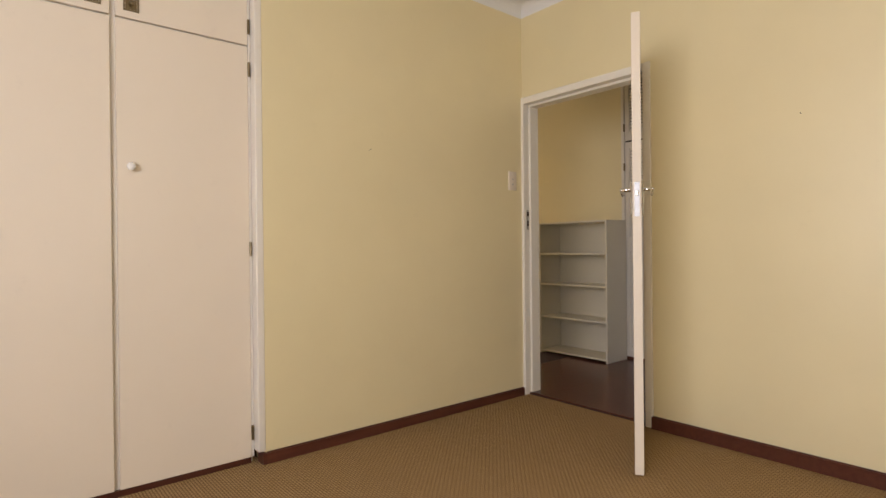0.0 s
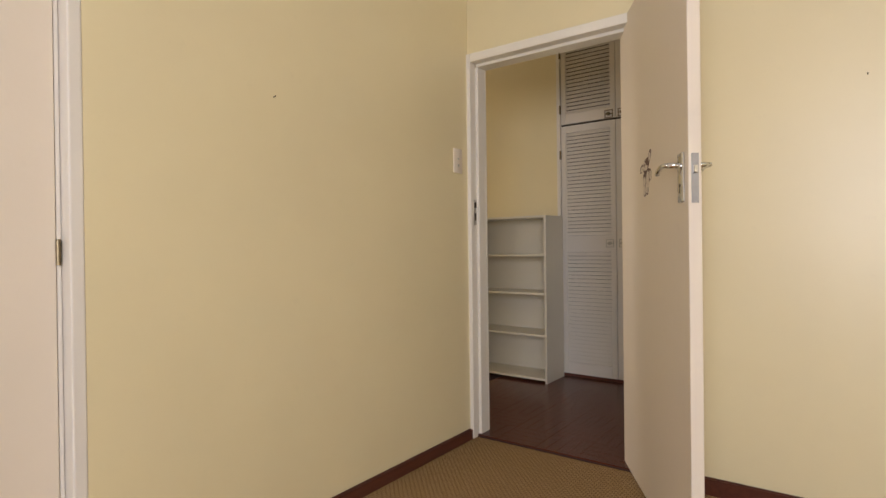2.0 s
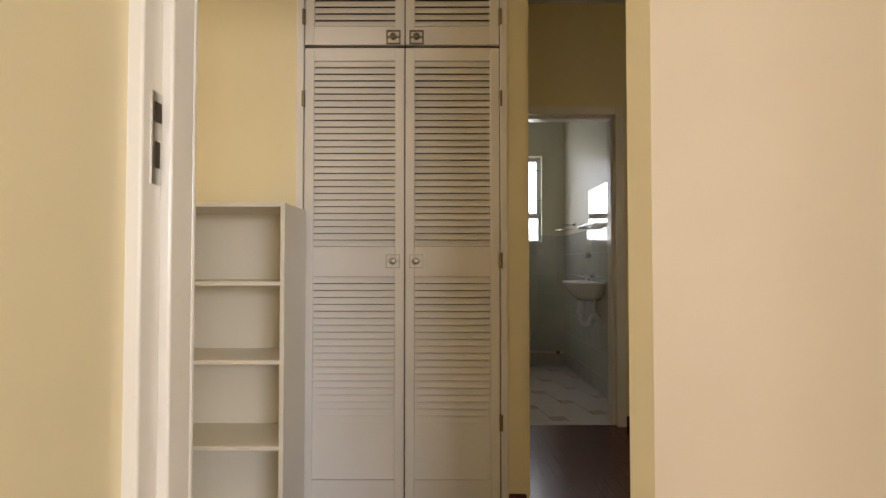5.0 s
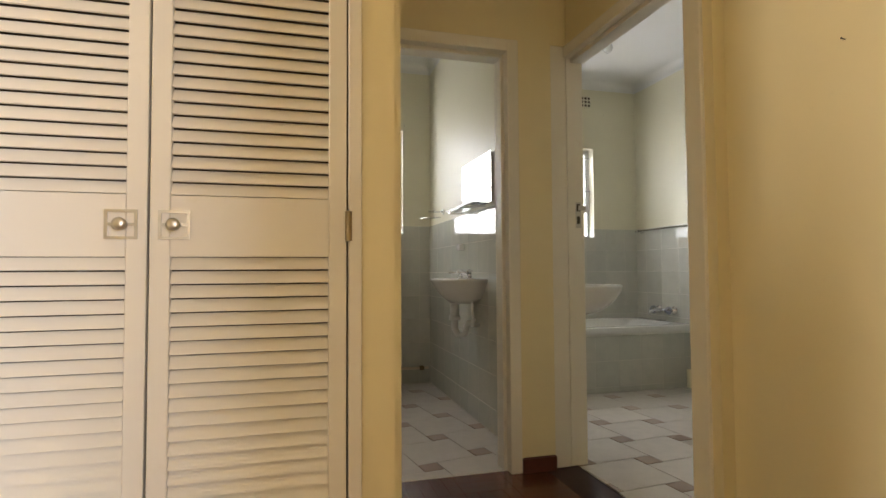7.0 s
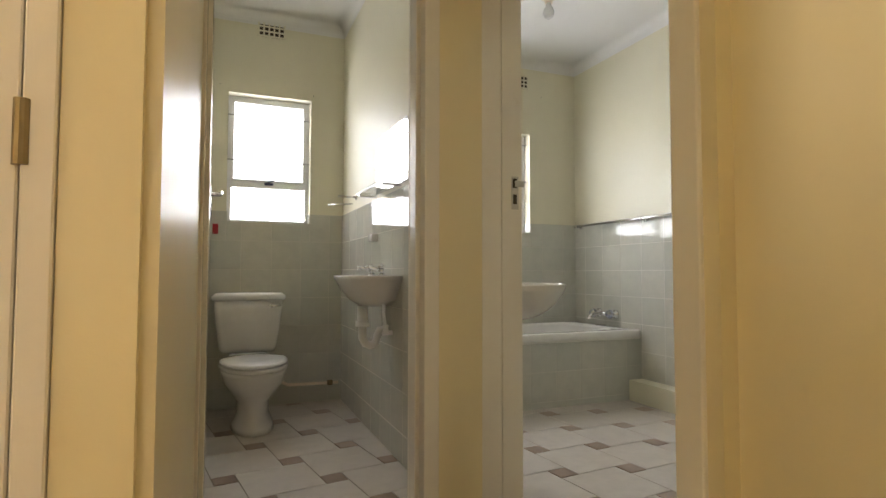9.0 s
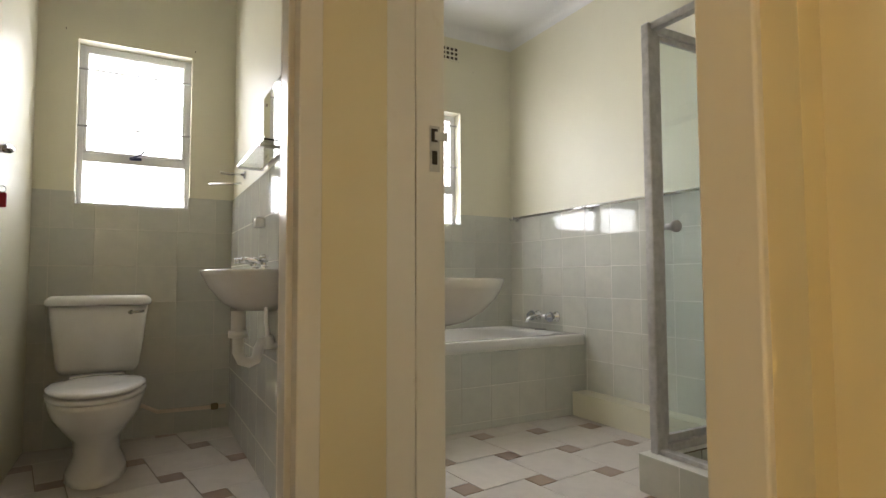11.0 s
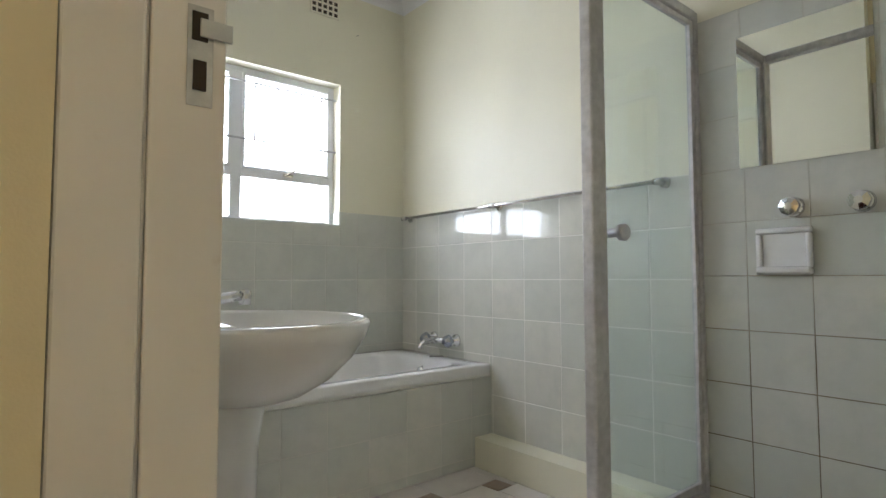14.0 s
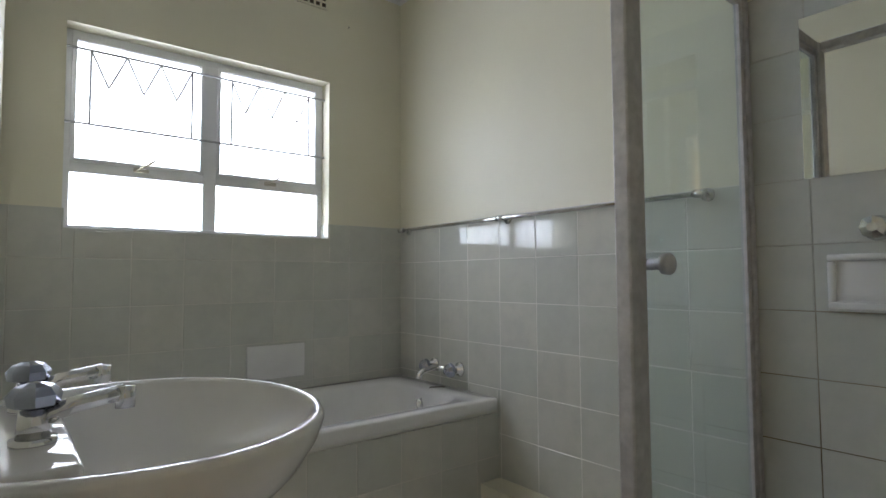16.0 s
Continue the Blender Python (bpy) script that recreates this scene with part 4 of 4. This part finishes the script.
for dy in (-0.10, 0.10):
    part("flange", add_lathe(nb(), (MX, MY + dy, MZ), [(0.036, 0), (0.034, -0.008), (0.02, -0.014), (0.018, -0.05)], 18, "X"), CHROME, mix, "", True)
    h = part("tap_head", add_lathe(nb(), (MX - 0.05, MY + dy, MZ), [(0.020, 0), (0.036, -0.006), (0.034, -0.022), (0.016, -0.045)], 8, "X"), FACET, mix)
bm = nb()
add_tube(bm, (MX - 0.05, MY - 0.12, MZ), (MX - 0.05, MY + 0.12, MZ), 0.016)
add_path(bm, [(MX - 0.05, MY, MZ), (MX - 0.09, MY, MZ + 0.006), (MX - 0.15, MY, MZ - 0.004), (MX - 0.175, MY, MZ - 0.02), (MX - 0.18, MY, MZ - 0.04)], 0.014)
part("mixer_body", bm, CHROME, mix, "", True)
rail = thing("towel_rail", "long chrome towel rail on the bathroom wall", "towel rail")
part("rail_tube", add_tube(nb(), (BATH_E - 0.065, 3.09, 1.315), (BATH_E - 0.065, 4.80, 1.315), 0.009), CHROME, rail, "", True)
for y in (3.10, 4.0, 4.78):
    bm = nb()
    add_tube(bm, (BATH_E - 0.01, y, 1.315), (BATH_E - 0.075, y, 1.315), 0.008)
    add_tube(bm, (BATH_E - 0.01, y, 1.315), (BATH_E - 0.018, y, 1.315), 0.022, 16)
    add_tube(bm, (BATH_E - 0.065, y - 0.018, 1.315), (BATH_E - 0.065, y + 0.018, 1.315), 0.014)
    part("rail_bracket", bm, CHROME, rail, "", True)
acc = thing("recessed_soap_dish", "white ceramic soap dish set in the wall above the bath", "soap dish")
bm = nb()
add_box(bm, (2.885, NORTH - 0.03, 0.565), (3.175, NORTH - 0.008, 0.73), 0.008, 3)
part("dish", bm, CERAMIC, acc, "", True)

# ---- pedestal basin ----
PX, PY, PZ = 2.150, 3.13, 0.866
ped = thing("pedestal_basin", "white ceramic pedestal wash basin with two chrome taps", "wash basin")


def rim(z, grow, n=40, cx=PX):
    """Basin outline: flat against the wall, round in front (+x)."""
    pts = []
    for k in range(n):
        a = k * math.tau / n
        c, s = math.cos(a), math.sin(a)
        x = cx + (0.238 * grow * c if c > 0 else 0.26 * grow * c)
        wide = s if c > 0 else math.copysign(abs(s) ** (1 + 0.5 * c), s)
        pts.append(Vector((max(x, BATH_W + 0.014), PY + 0.285 * grow * wide, z)))
    return pts


bm = nb()
add_loft(bm, [rim(PZ - 0.165, 0.30), rim(PZ - 0.148, 0.50), rim(PZ - 0.115, 0.71), rim(PZ - 0.072, 0.875), rim(PZ - 0.035, 0.965), rim(PZ - 0.008, 1.0), rim(PZ, 0.985), rim(PZ + 0.001, 0.94), rim(PZ - 0.006, 0.90, cx=PX + 0.012), rim(PZ - 0.06, 0.72, cx=PX + 0.025), rim(PZ - 0.10, 0.40, cx=PX + 0.025), rim(PZ - 0.11, 0.15, cx=PX + 0.025)])
part("bowl", bm, CERAMIC, ped, "", True)
bm = nb()
add_box(bm, (BATH_W + 0.0135, PY - 0.215, PZ - 0.05), (BATH_W + 0.100, PY + 0.215, PZ + 0.002), 0.006, 3)
part("tap_ledge", bm, CERAMIC, ped, "", True)
bm = nb()
add_loft(bm, [[Vector((PX - 0.06 + 0.085 * g * math.cos(a), PY + 0.095 * g * math.sin(a), z)) for a in [k * math.tau / 20 for k in range(20)]] for z, g in ((0, 1.15), (0.05, 1.05), (0.3, 0.9), (0.62, 1.0), (PZ - 0.12, 1.2))])
part("pedestal", bm, CERAMIC, ped, "", True)
for dy in (-0.10, 0.10):
    tap(ped, BATH_W + 0.062, PY + dy, PZ - 0.002, (1, -0.1), 0.088, 0.95, FACET)

# ---- shower ----
SHY, SHX, ST = 2.972, 3.112, 1.94
sbox("shower_kerb_north", (SHX - 0.065, SHY - 0.05, 0), (BATH_E, SHY + 0.04, 0.150), MORTAR, "tiled kerb on the north of the shower")
sbox("shower_kerb_west", (SHX - 0.065, BATH_S, 0), (SHX + 0.035, SHY - 0.05, 0.150), MORTAR, "tiled kerb on the west of the shower")
sbox("floor_shower", (SHX + 0.035, BATH_S, 0), (BATH_E, SHY - 0.05, 0.055), MOULD_GROUT, "mouldy grout bed of the shower floor")
sbox("wall_ledge", (BATH_E - 0.125, SHY + 0.04, 0), (BATH_E - 0.008, BF, 0.145), BATH_WALL, "cream plastered ledge along the foot of the wall")
enc = thing("shower_enclosure", "grey aluminium framed glass shower enclosure with a round knob", "shower enclosure")
box("corner_post", (SHX - 0.032, SHY - 0.022, 0.1515), (SHX + 0.030, SHY + 0.018, ST), ALU, enc, 0.004)
box("wall_channel", (BATH_E - 0.036, SHY - 0.016, 0.1515), (BATH_E - 0.009, SHY + 0.016, ST), ALU, enc, 0.003)
box("top_rail", (SHX + 0.0305, SHY - 0.018, ST - 0.035), (BATH_E - 0.0365, SHY + 0.018, ST), ALU, enc, 0.003)
box("bottom_rail", (SHX + 0.0305, SHY - 0.022, 0.1515), (BATH_E - 0.0365, SHY + 0.022, 0.185), ALU, enc, 0.003)
box("top_rail", (SHX - 0.018, BATH_S + 0.01, ST - 0.035), (SHX + 0.018, SHY - 0.0225, ST), ALU, enc, 0.003)
box("bottom_rail", (SHX - 0.022, BATH_S + 0.01, 0.1515), (SHX + 0.022, SHY - 0.0225, 0.172), ALU, enc, 0.003)
bm = nb()
gx0, gx1, gz0, gz1 = SHX + 0.033, BATH_E - 0.04, 0.19, ST - 0.04
for a, b in (((gx0, gz0), (gx0 + 0.018, gz1)), ((gx1 - 0.024, gz0), (gx1, gz1)), ((gx0 + 0.018, gz0), (gx1 - 0.024, gz0 + 0.03)), ((gx0 + 0.018, gz1 - 0.02), (gx1 - 0.024, gz1))):
    add_box(bm, (a[0], SHY - 0.012, a[1]), (b[0], SHY + 0.010, b[1]), 0.002)
gd = part("glass_door", bm, ALU, enc, "grey aluminium door frame")
pane = box("pane", (gx0 + 0.016, SHY - 0.003, gz0 + 0.028), (gx1 - 0.022, SHY + 0.003, gz1 - 0.018), SHOWER_GLASS, gd)
pane.visible_shadow = False
for s in (1, -1):
    part("door_knob", add_lathe(nb(), (SHX + 0.078, SHY + s * 0.003, 1.08), [(0.014, 0), (0.013, s * 0.03), (0.024, s * 0.034), (0.026, s * 0.05), (0.022, s * 0.056), (0.004, s * 0.057)], 20, "Y"), ALU, gd, "round grey knob", True)
sm = thing("shower_mirror", "frameless rectangular mirror on the shower wall", "mirror")
part("mirror_plate", add_box(nb(), (BATH_E - 0.016, 2.43, 1.325), (BATH_E - 0.011, 2.82, 1.79)), MIRROR, sm)
for y in (2.66, 2.475):
    st = thing("shower_tap", "round chrome shower tap on the tiled wall", "tap", "shower taps")
    part("flange", add_lathe(nb(), (BATH_E - 0.011, y, 1.175), [(0.034, 0), (0.032, -0.012), (0.022, -0.02)], 20, "X"), CHROME, st, "", True)
    part("tap_head", add_lathe(nb(), (BATH_E - 0.031, y, 1.175), [(0.022, 0), (0.030, -0.008), (0.030, -0.026), (0.012, -0.032)], 8, "X"), CHROME, st)
so = thing("soap_dish", "square white ceramic soap dish on the shower wall", "soap dish")
bm = nb()
ya, yb, za, zb, xd = 2.605, 2.772, 0.955, 1.11, BATH_E - 0.011
add_box(bm, (xd - 0.012, ya + 0.012, za + 0.012), (xd, yb - 0.012, zb - 0.012))
part("back", bm, CERAMIC, so)
bm = nb()
for a, b in (((ya, za), (yb, za + 0.02)), ((ya, zb - 0.02), (yb, zb)), ((ya, za + 0.02), (ya + 0.02, zb - 0.02)), ((yb - 0.02, za + 0.02), (yb, zb - 0.02))):
    add_box(bm, (xd - 0.024, a[0], a[1]), (xd, b[0], b[1]), 0.007, 2)
part("border", bm, CERAMIC, so, "", True)
part("lip", add_box(nb(), (xd - 0.036, ya + 0.004, za + 0.004), (xd - 0.0235, yb - 0.004, za + 0.026), 0.006, 3), CERAMIC, so, "", True)
lamp = thing("ceiling_lamp", "bare white light bulb in a small batten holder on the ceiling", "ceiling lamp")
LX, LY = 2.86, 3.88
part("batten_holder", add_lathe(nb(), (LX, LY, HZ), [(0.055, 0), (0.055, -0.012), (0.030, -0.022), (0.024, -0.05)], 24), DOOR, lamp, "cream batten holder", True)
part("bulb", add_lathe(nb(), (LX, LY, HZ - 0.05), [(0.014, 0), (0.016, -0.016), (0.031, -0.042), (0.036, -0.066), (0.030, -0.088), (0.014, -0.102), (0.002, -0.105)], 24), LAMPGLASS, lamp, "white glass bulb", True)

for at, axis in [((0.0, -1.276, 1.593), 'x'), ((1.739, 0.0, 1.648), 'y'), ((3.425, 4.88, 2.427), 'y'), ((0.864, 4.88, 2.206), 'y'), ((1.494, 4.88, 2.2), 'y'), ((1.932, 1.347, 1.533), 'w')]:
    nl = thing("wall_nail", "small dark nail stuck in painted plaster", "nail", "nails left in the walls")
    q = Vector(at) + {"x": Vector((0.012, 0, 0.002)), "w": Vector((-0.012, 0, 0.002)), "y": Vector((0, -0.012, 0.002))}[axis]
    part("shank", add_tube(nb(), at, q, 0.0014, 8), DARK, nl)
    part("nail_head", add_tube(nb(), q, q + (q - Vector(at)) * 0.15, 0.0024, 8), DARK, nl)

for root in [o for o in scene.objects if o.type == "EMPTY" and o.parent is None and o.location.length < 1e-9 and o.rotation_euler.to_matrix().to_euler().z == 0 and o.get("kind") != "structure"]:
    settle(root)

# ---- tiles, planks ----
CACHE = {}


def piece(name, size, axis, material, parent, at, bevel=0.0015):
    """One flat tile, its face towards axis, centred at at."""
    key = (name, tuple(round(s, 3) for s in size), axis, material.name)
    if key not in CACHE:
        bm = nb()
        w, h, t = (s / 2 for s in size)
        lo = [(-w, -h), (w, -h), (w, h), (-w, h)]
        up = [(-w + bevel, -h + bevel), (w - bevel, -h + bevel), (w - bevel, h - bevel), (-w + bevel, h - bevel)]
        turn = {"+z": lambda u, v, d: (u, v, d), "-x": lambda u, v, d: (-d, u, v), "+x": lambda u, v, d: (d, u, v), "-y": lambda u, v, d: (u, -d, v)}[axis]
        rings = [[turn(u, v, -t) for u, v in lo], [turn(u, v, t - bevel) for u, v in lo], [turn(u, v, t) for u, v in up]]
        add_loft(bm, [[Vector(p) for p in r] for r in rings])
        bmesh.ops.recalc_face_normals(bm, faces=bm.faces[:])
        mesh = bpy.data.meshes.new(name)
        bm.to_mesh(mesh)
        bm.free()
        mesh.materials.append(material)
        CACHE[key] = mesh
    ob = new(name, CACHE[key])
    ob.location = at
    ob.parent = parent
    return ob


def cuts(lo, hi, phase, P):
    k = math.ceil((lo - phase) / P + 0.02)
    out = [lo]
    while phase + k * P < hi - 0.015:
        if phase + k * P > lo + 0.015:
            out.append(phase + k * P)
        k += 1
    return out + [hi]


def tile_wall(name, axis, plane, u0, u1, v0, v1, uphase, vphase, label, holes=(), grout=MORTAR, gap=0.0034, back=0.0088, pu=0.2, pv=0.1985):
    """Wall tiles on a plane; u runs along the wall, v up."""
    s = {"-x": -1, "+x": 1, "-y": -1}[axis]
    lo = (plane + s * 0.0005, u0, v0) if axis[1] == "x" else (u0, plane + s * 0.0005, v0)
    hi = (plane + s * back, u1, v1) if axis[1] == "x" else (u1, plane + s * back, v1)
    bm = nb()
    us, vs = cuts(u0, u1, uphase, pu), cuts(v0, v1, vphase, pv)
    cells = []
    for a, b in zip(us, us[1:]):
        for c, d in zip(vs, vs[1:]):
            boxes = [(a, b, c, d)]
            for h in holes:
                nxt = []
                for (p, q, r, t) in boxes:
                    if q <= h[0] or p >= h[1] or t <= h[2] or r >= h[3]:
                        nxt.append((p, q, r, t))
                        continue
                    if p < h[0]:
                        nxt.append((p, h[0], r, t))
                    if q > h[1]:
                        nxt.append((h[1], q, r, t))
                    if r < h[2]:
                        nxt.append((max(p, h[0]), min(q, h[1]), r, h[2]))
                    if t > h[3]:
                        nxt.append((max(p, h[0]), min(q, h[1]), h[3], t))
                boxes = nxt
            cells += [c2 for c2 in boxes if c2[1] - c2[0] > 0.012 and c2[3] - c2[2] > 0.012]
    for (p, q, r, t) in cells:
        if axis[1] == "x":
            add_box(bm, (lo[0], p, r), (hi[0], q, t))
        else:
            add_box(bm, (p, lo[1], r), (q, hi[1], t))
    root = setting(name, bm, grout, label)
    for (p, q, r, t) in cells:
        d = plane + s * 0.007
        at = (d, (p + q) / 2, (r + t) / 2) if axis[1] == "x" else ((p + q) / 2, d, (r + t) / 2)
        jit = random.uniform(-0.0003, 0.0003)
        at = (at[0] + (jit if axis[1] == "x" else 0), at[1] + (0 if axis[1] == "x" else jit), at[2])
        piece("tile", (q - p - gap, t - r - gap, 0.006), axis, WTILE, root, at)
    return root


ZP = 1.335 - 7 * 0.1985
tile_wall("wall_tiling_bath_north", "-y", NORTH, BATH_W, BATH_E, 0.44, 1.335, 2.196, ZP, "pale green-grey wall tiles above the bath", [BWN], SOFT_MORTAR, pu=0.206)
tile_wall("wall_tiling_bath_east", "-x", BATH_E, SHY, NORTH - 0.008, 0.0, 1.335, 3.618, ZP, "pale green-grey wall tiles beside the bath", [(BF, NORTH, 0, 0.44)], pu=0.222)
tile_wall("wall_tiling_shower_east", "-x", BATH_E, BATH_S, SHY, 0.055, 1.90, 2.613, 0.951 - 5 * 0.188, "stained pale green-grey shower wall tiles", (), MOULD_GROUT, 0.0026, pu=0.195, pv=0.188)
tile_wall("wall_tiling_bath_panel", "-y", BF, BATH_W, BATH_E - 0.008, 0.0, 0.437, BATH_W + 0.07, 0.245, "pale green-grey tiles on the bath front", (), SOFT_MORTAR)
tile_wall("wall_tiling_toilet_north", "-y", NORTH, TO_W, TO_E, 0.0, 1.335, TO_W + 0.08, ZP, "pale green-grey wall tiles behind the toilet", [TWN], SOFT_MORTAR)
tile_wall("wall_tiling_toilet_east", "-x", TO_E, TW_Y + 0.135, NORTH - 0.008, 0.0, 1.335, 3.60, ZP, "pale green-grey wall tiles behind the basin", (), SOFT_MORTAR)
tile_wall("wall_tiling_kerb", "-y", SHY - 0.05, SHX + 0.04, BATH_E - 0.01, 0.055, 0.15, 3.10, -0.05, "small pale tiles on the shower kerb", (), MOULD_GROUT)
tile_wall("wall_tiling_kerb_west", "-x", SHX - 0.065, BATH_S, SHY + 0.04, 0.0, 0.15, 2.62, -0.05, "pale tiles on the outside of the shower kerb")


def clipped(poly, x0, x1, y0, y1):
    for axis, lim, keep in ((0, x0, 1), (0, x1, -1), (1, y0, 1), (1, y1, -1)):
        out = []
        for p, q in zip(poly, poly[1:] + poly[:1]):
            a, b = keep * (p[axis] - lim), keep * (q[axis] - lim)
            if a >= 0:
                out.append(p)
            if (a < 0) != (b < 0):
                k = a / (a - b)
                out.append((p[0] + k * (q[0] - p[0]), p[1] + k * (q[1] - p[1])))
        poly = out
        if len(poly) < 3:
            return []
    return poly


def hopscotch(name, x0, x1, y0, y1, label, origin, turn, hand):
    """Large square tiles with small tan squares set between them."""
    a, b, g = 0.323, 0.100, 0.004
    root = setting(name, add_box(nb(), (x0, y0, -0.007), (x1, y1, -0.004)), FLOOR_GROUT, label)
    c, s = math.cos(radians(turn)), math.sin(radians(turn))
    shared = {}
    for i in range(-14, 15):
        for j in range(-14, 15):
            for nm, u, v, w, mat in (("tile", b / 2 + a / 2, a / 2 - b / 2, a, FTILE), ("inset_tile", 0, 0, b, BTILE)):
                u, v = i * a + j * b + u, -i * b + j * a + v
                v *= hand
                cx, cy = origin[0] + c * u - s * v, origin[1] + s * u + c * v
                if not (x0 - 0.3 < cx < x1 + 0.3 and y0 - 0.3 < cy < y1 + 0.3):
                    continue
                h = w / 2 - g / 2
                poly = [(cx + c * p - s * q, cy + s * p + c * q) for p, q in ((-h, -h), (h, -h), (h, h), (-h, h))]
                whole = all(x0 < p[0] < x1 and y0 < p[1] < y1 for p in poly)
                poly = clipped(poly, x0, x1, y0, y1)
                if len(poly) < 3 or max(p[0] for p in poly) - min(p[0] for p in poly) < 0.01 or max(p[1] for p in poly) - min(p[1] for p in poly) < 0.01:
                    continue
                if whole and nm in shared:
                    mesh = shared[nm]
                else:
                    bm = nb()
                    mx, my = sum(p[0] for p in poly) / len(poly), sum(p[1] for p in poly) / len(poly)
                    add_loft(bm, [[Vector((p[0] - cx, p[1] - cy, -0.003)) for p in poly], [Vector((p[0] - cx, p[1] - cy, 0.002)) for p in poly], [Vector((p[0] - cx + (mx - p[0]) * 0.008, p[1] - cy + (my - p[1]) * 0.008, 0.003)) for p in poly]])
                    bmesh.ops.recalc_face_normals(bm, faces=bm.faces[:])
                    mesh = bpy.data.meshes.new(nm)
                    bm.to_mesh(mesh)
                    bm.free()
                    mesh.materials.append(mat)
                    if whole:
                        shared[nm] = mesh
                ob = new(nm, mesh)
                ob.location, ob.parent = (cx, cy, -0.003), root
    return root


hopscotch("floor_tiling_bathroom", BATH_W - 0.03, BATH_E - 0.126, BATH_S + 0.05, BF - 0.008, "white floor tiles with small tan insets in the bathroom", (2.832, 3.635), 5.8, 1)
hopscotch("floor_tiling_toilet", TO_W, TO_E - 0.009, TW_Y + 0.05, NORTH - 0.009, "white floor tiles with small tan insets in the toilet", (1.38, 3.365), 9.5, -1)

mosaic = sbox("floor_tiling_shower", (SHX + 0.036, BATH_S, 0.055), (BATH_E - 0.01, SHY - 0.058, 0.0565), MOULD_GROUT, "cream mosaic tiles on the shower floor")
x = SHX + 0.04
row = 0
while x < BATH_E - 0.03:
    y = SHY - 0.062 - (row % 3) * 0.012
    while y > BATH_S + 0.3:
        h = random.choice((0.035, 0.05, 0.065))
        if y - h < BATH_S + 0.3:
            break
        piece("mosaic_tile", (0.040, h - 0.003, 0.004), "+z", MTILE, mosaic, (x + 0.02, y - h / 2, 0.0585), 0.0008)
        y -= h
    x += 0.0425
    row += 1

parquet = sbox("floor_parquet", (HALL_W, 0.03, -0.006), (BX0 + 0.04, TW_Y + 0.04, -0.0045), UNDER, "polished red-brown basket-weave parquet in the passage")
PL, PN = 0.23, 4
ix0 = -0.55
for i in range(0, 11):
    for j in range(0, 12):
        cx, cy = ix0 + (i + 0.5) * PL, 0.03 + (j + 0.5) * PL
        if cx > BX0 or cy > TW_Y or (cx < CORNER_X and cy > HALL_Y + 0.05):
            continue
        for k in range(PN):
            off = (k + 0.5) * PL / PN - PL / 2
            w = PL / PN - 0.0008
            if (i + j) % 2:
                lo, hi = [cx - PL / 2 + 0.0004, cy + off - w / 2], [cx + PL / 2 - 0.0004, cy + off + w / 2]
            else:
                lo, hi = [cx + off - w / 2, cy - PL / 2 + 0.0004], [cx + off + w / 2, cy + PL / 2 - 0.0004]
            hi[0], hi[1] = min(hi[0], BX0 + 0.04), min(hi[1], TW_Y + 0.04)
            if hi[0] - lo[0] > 0.008 and hi[1] - lo[1] > 0.008:
                piece("parquet_block", (hi[0] - lo[0], hi[1] - lo[1], 0.005), "+z", PARQUET, parquet, ((lo[0] + hi[0]) / 2, (lo[1] + hi[1]) / 2, -0.0022), 0.0006)
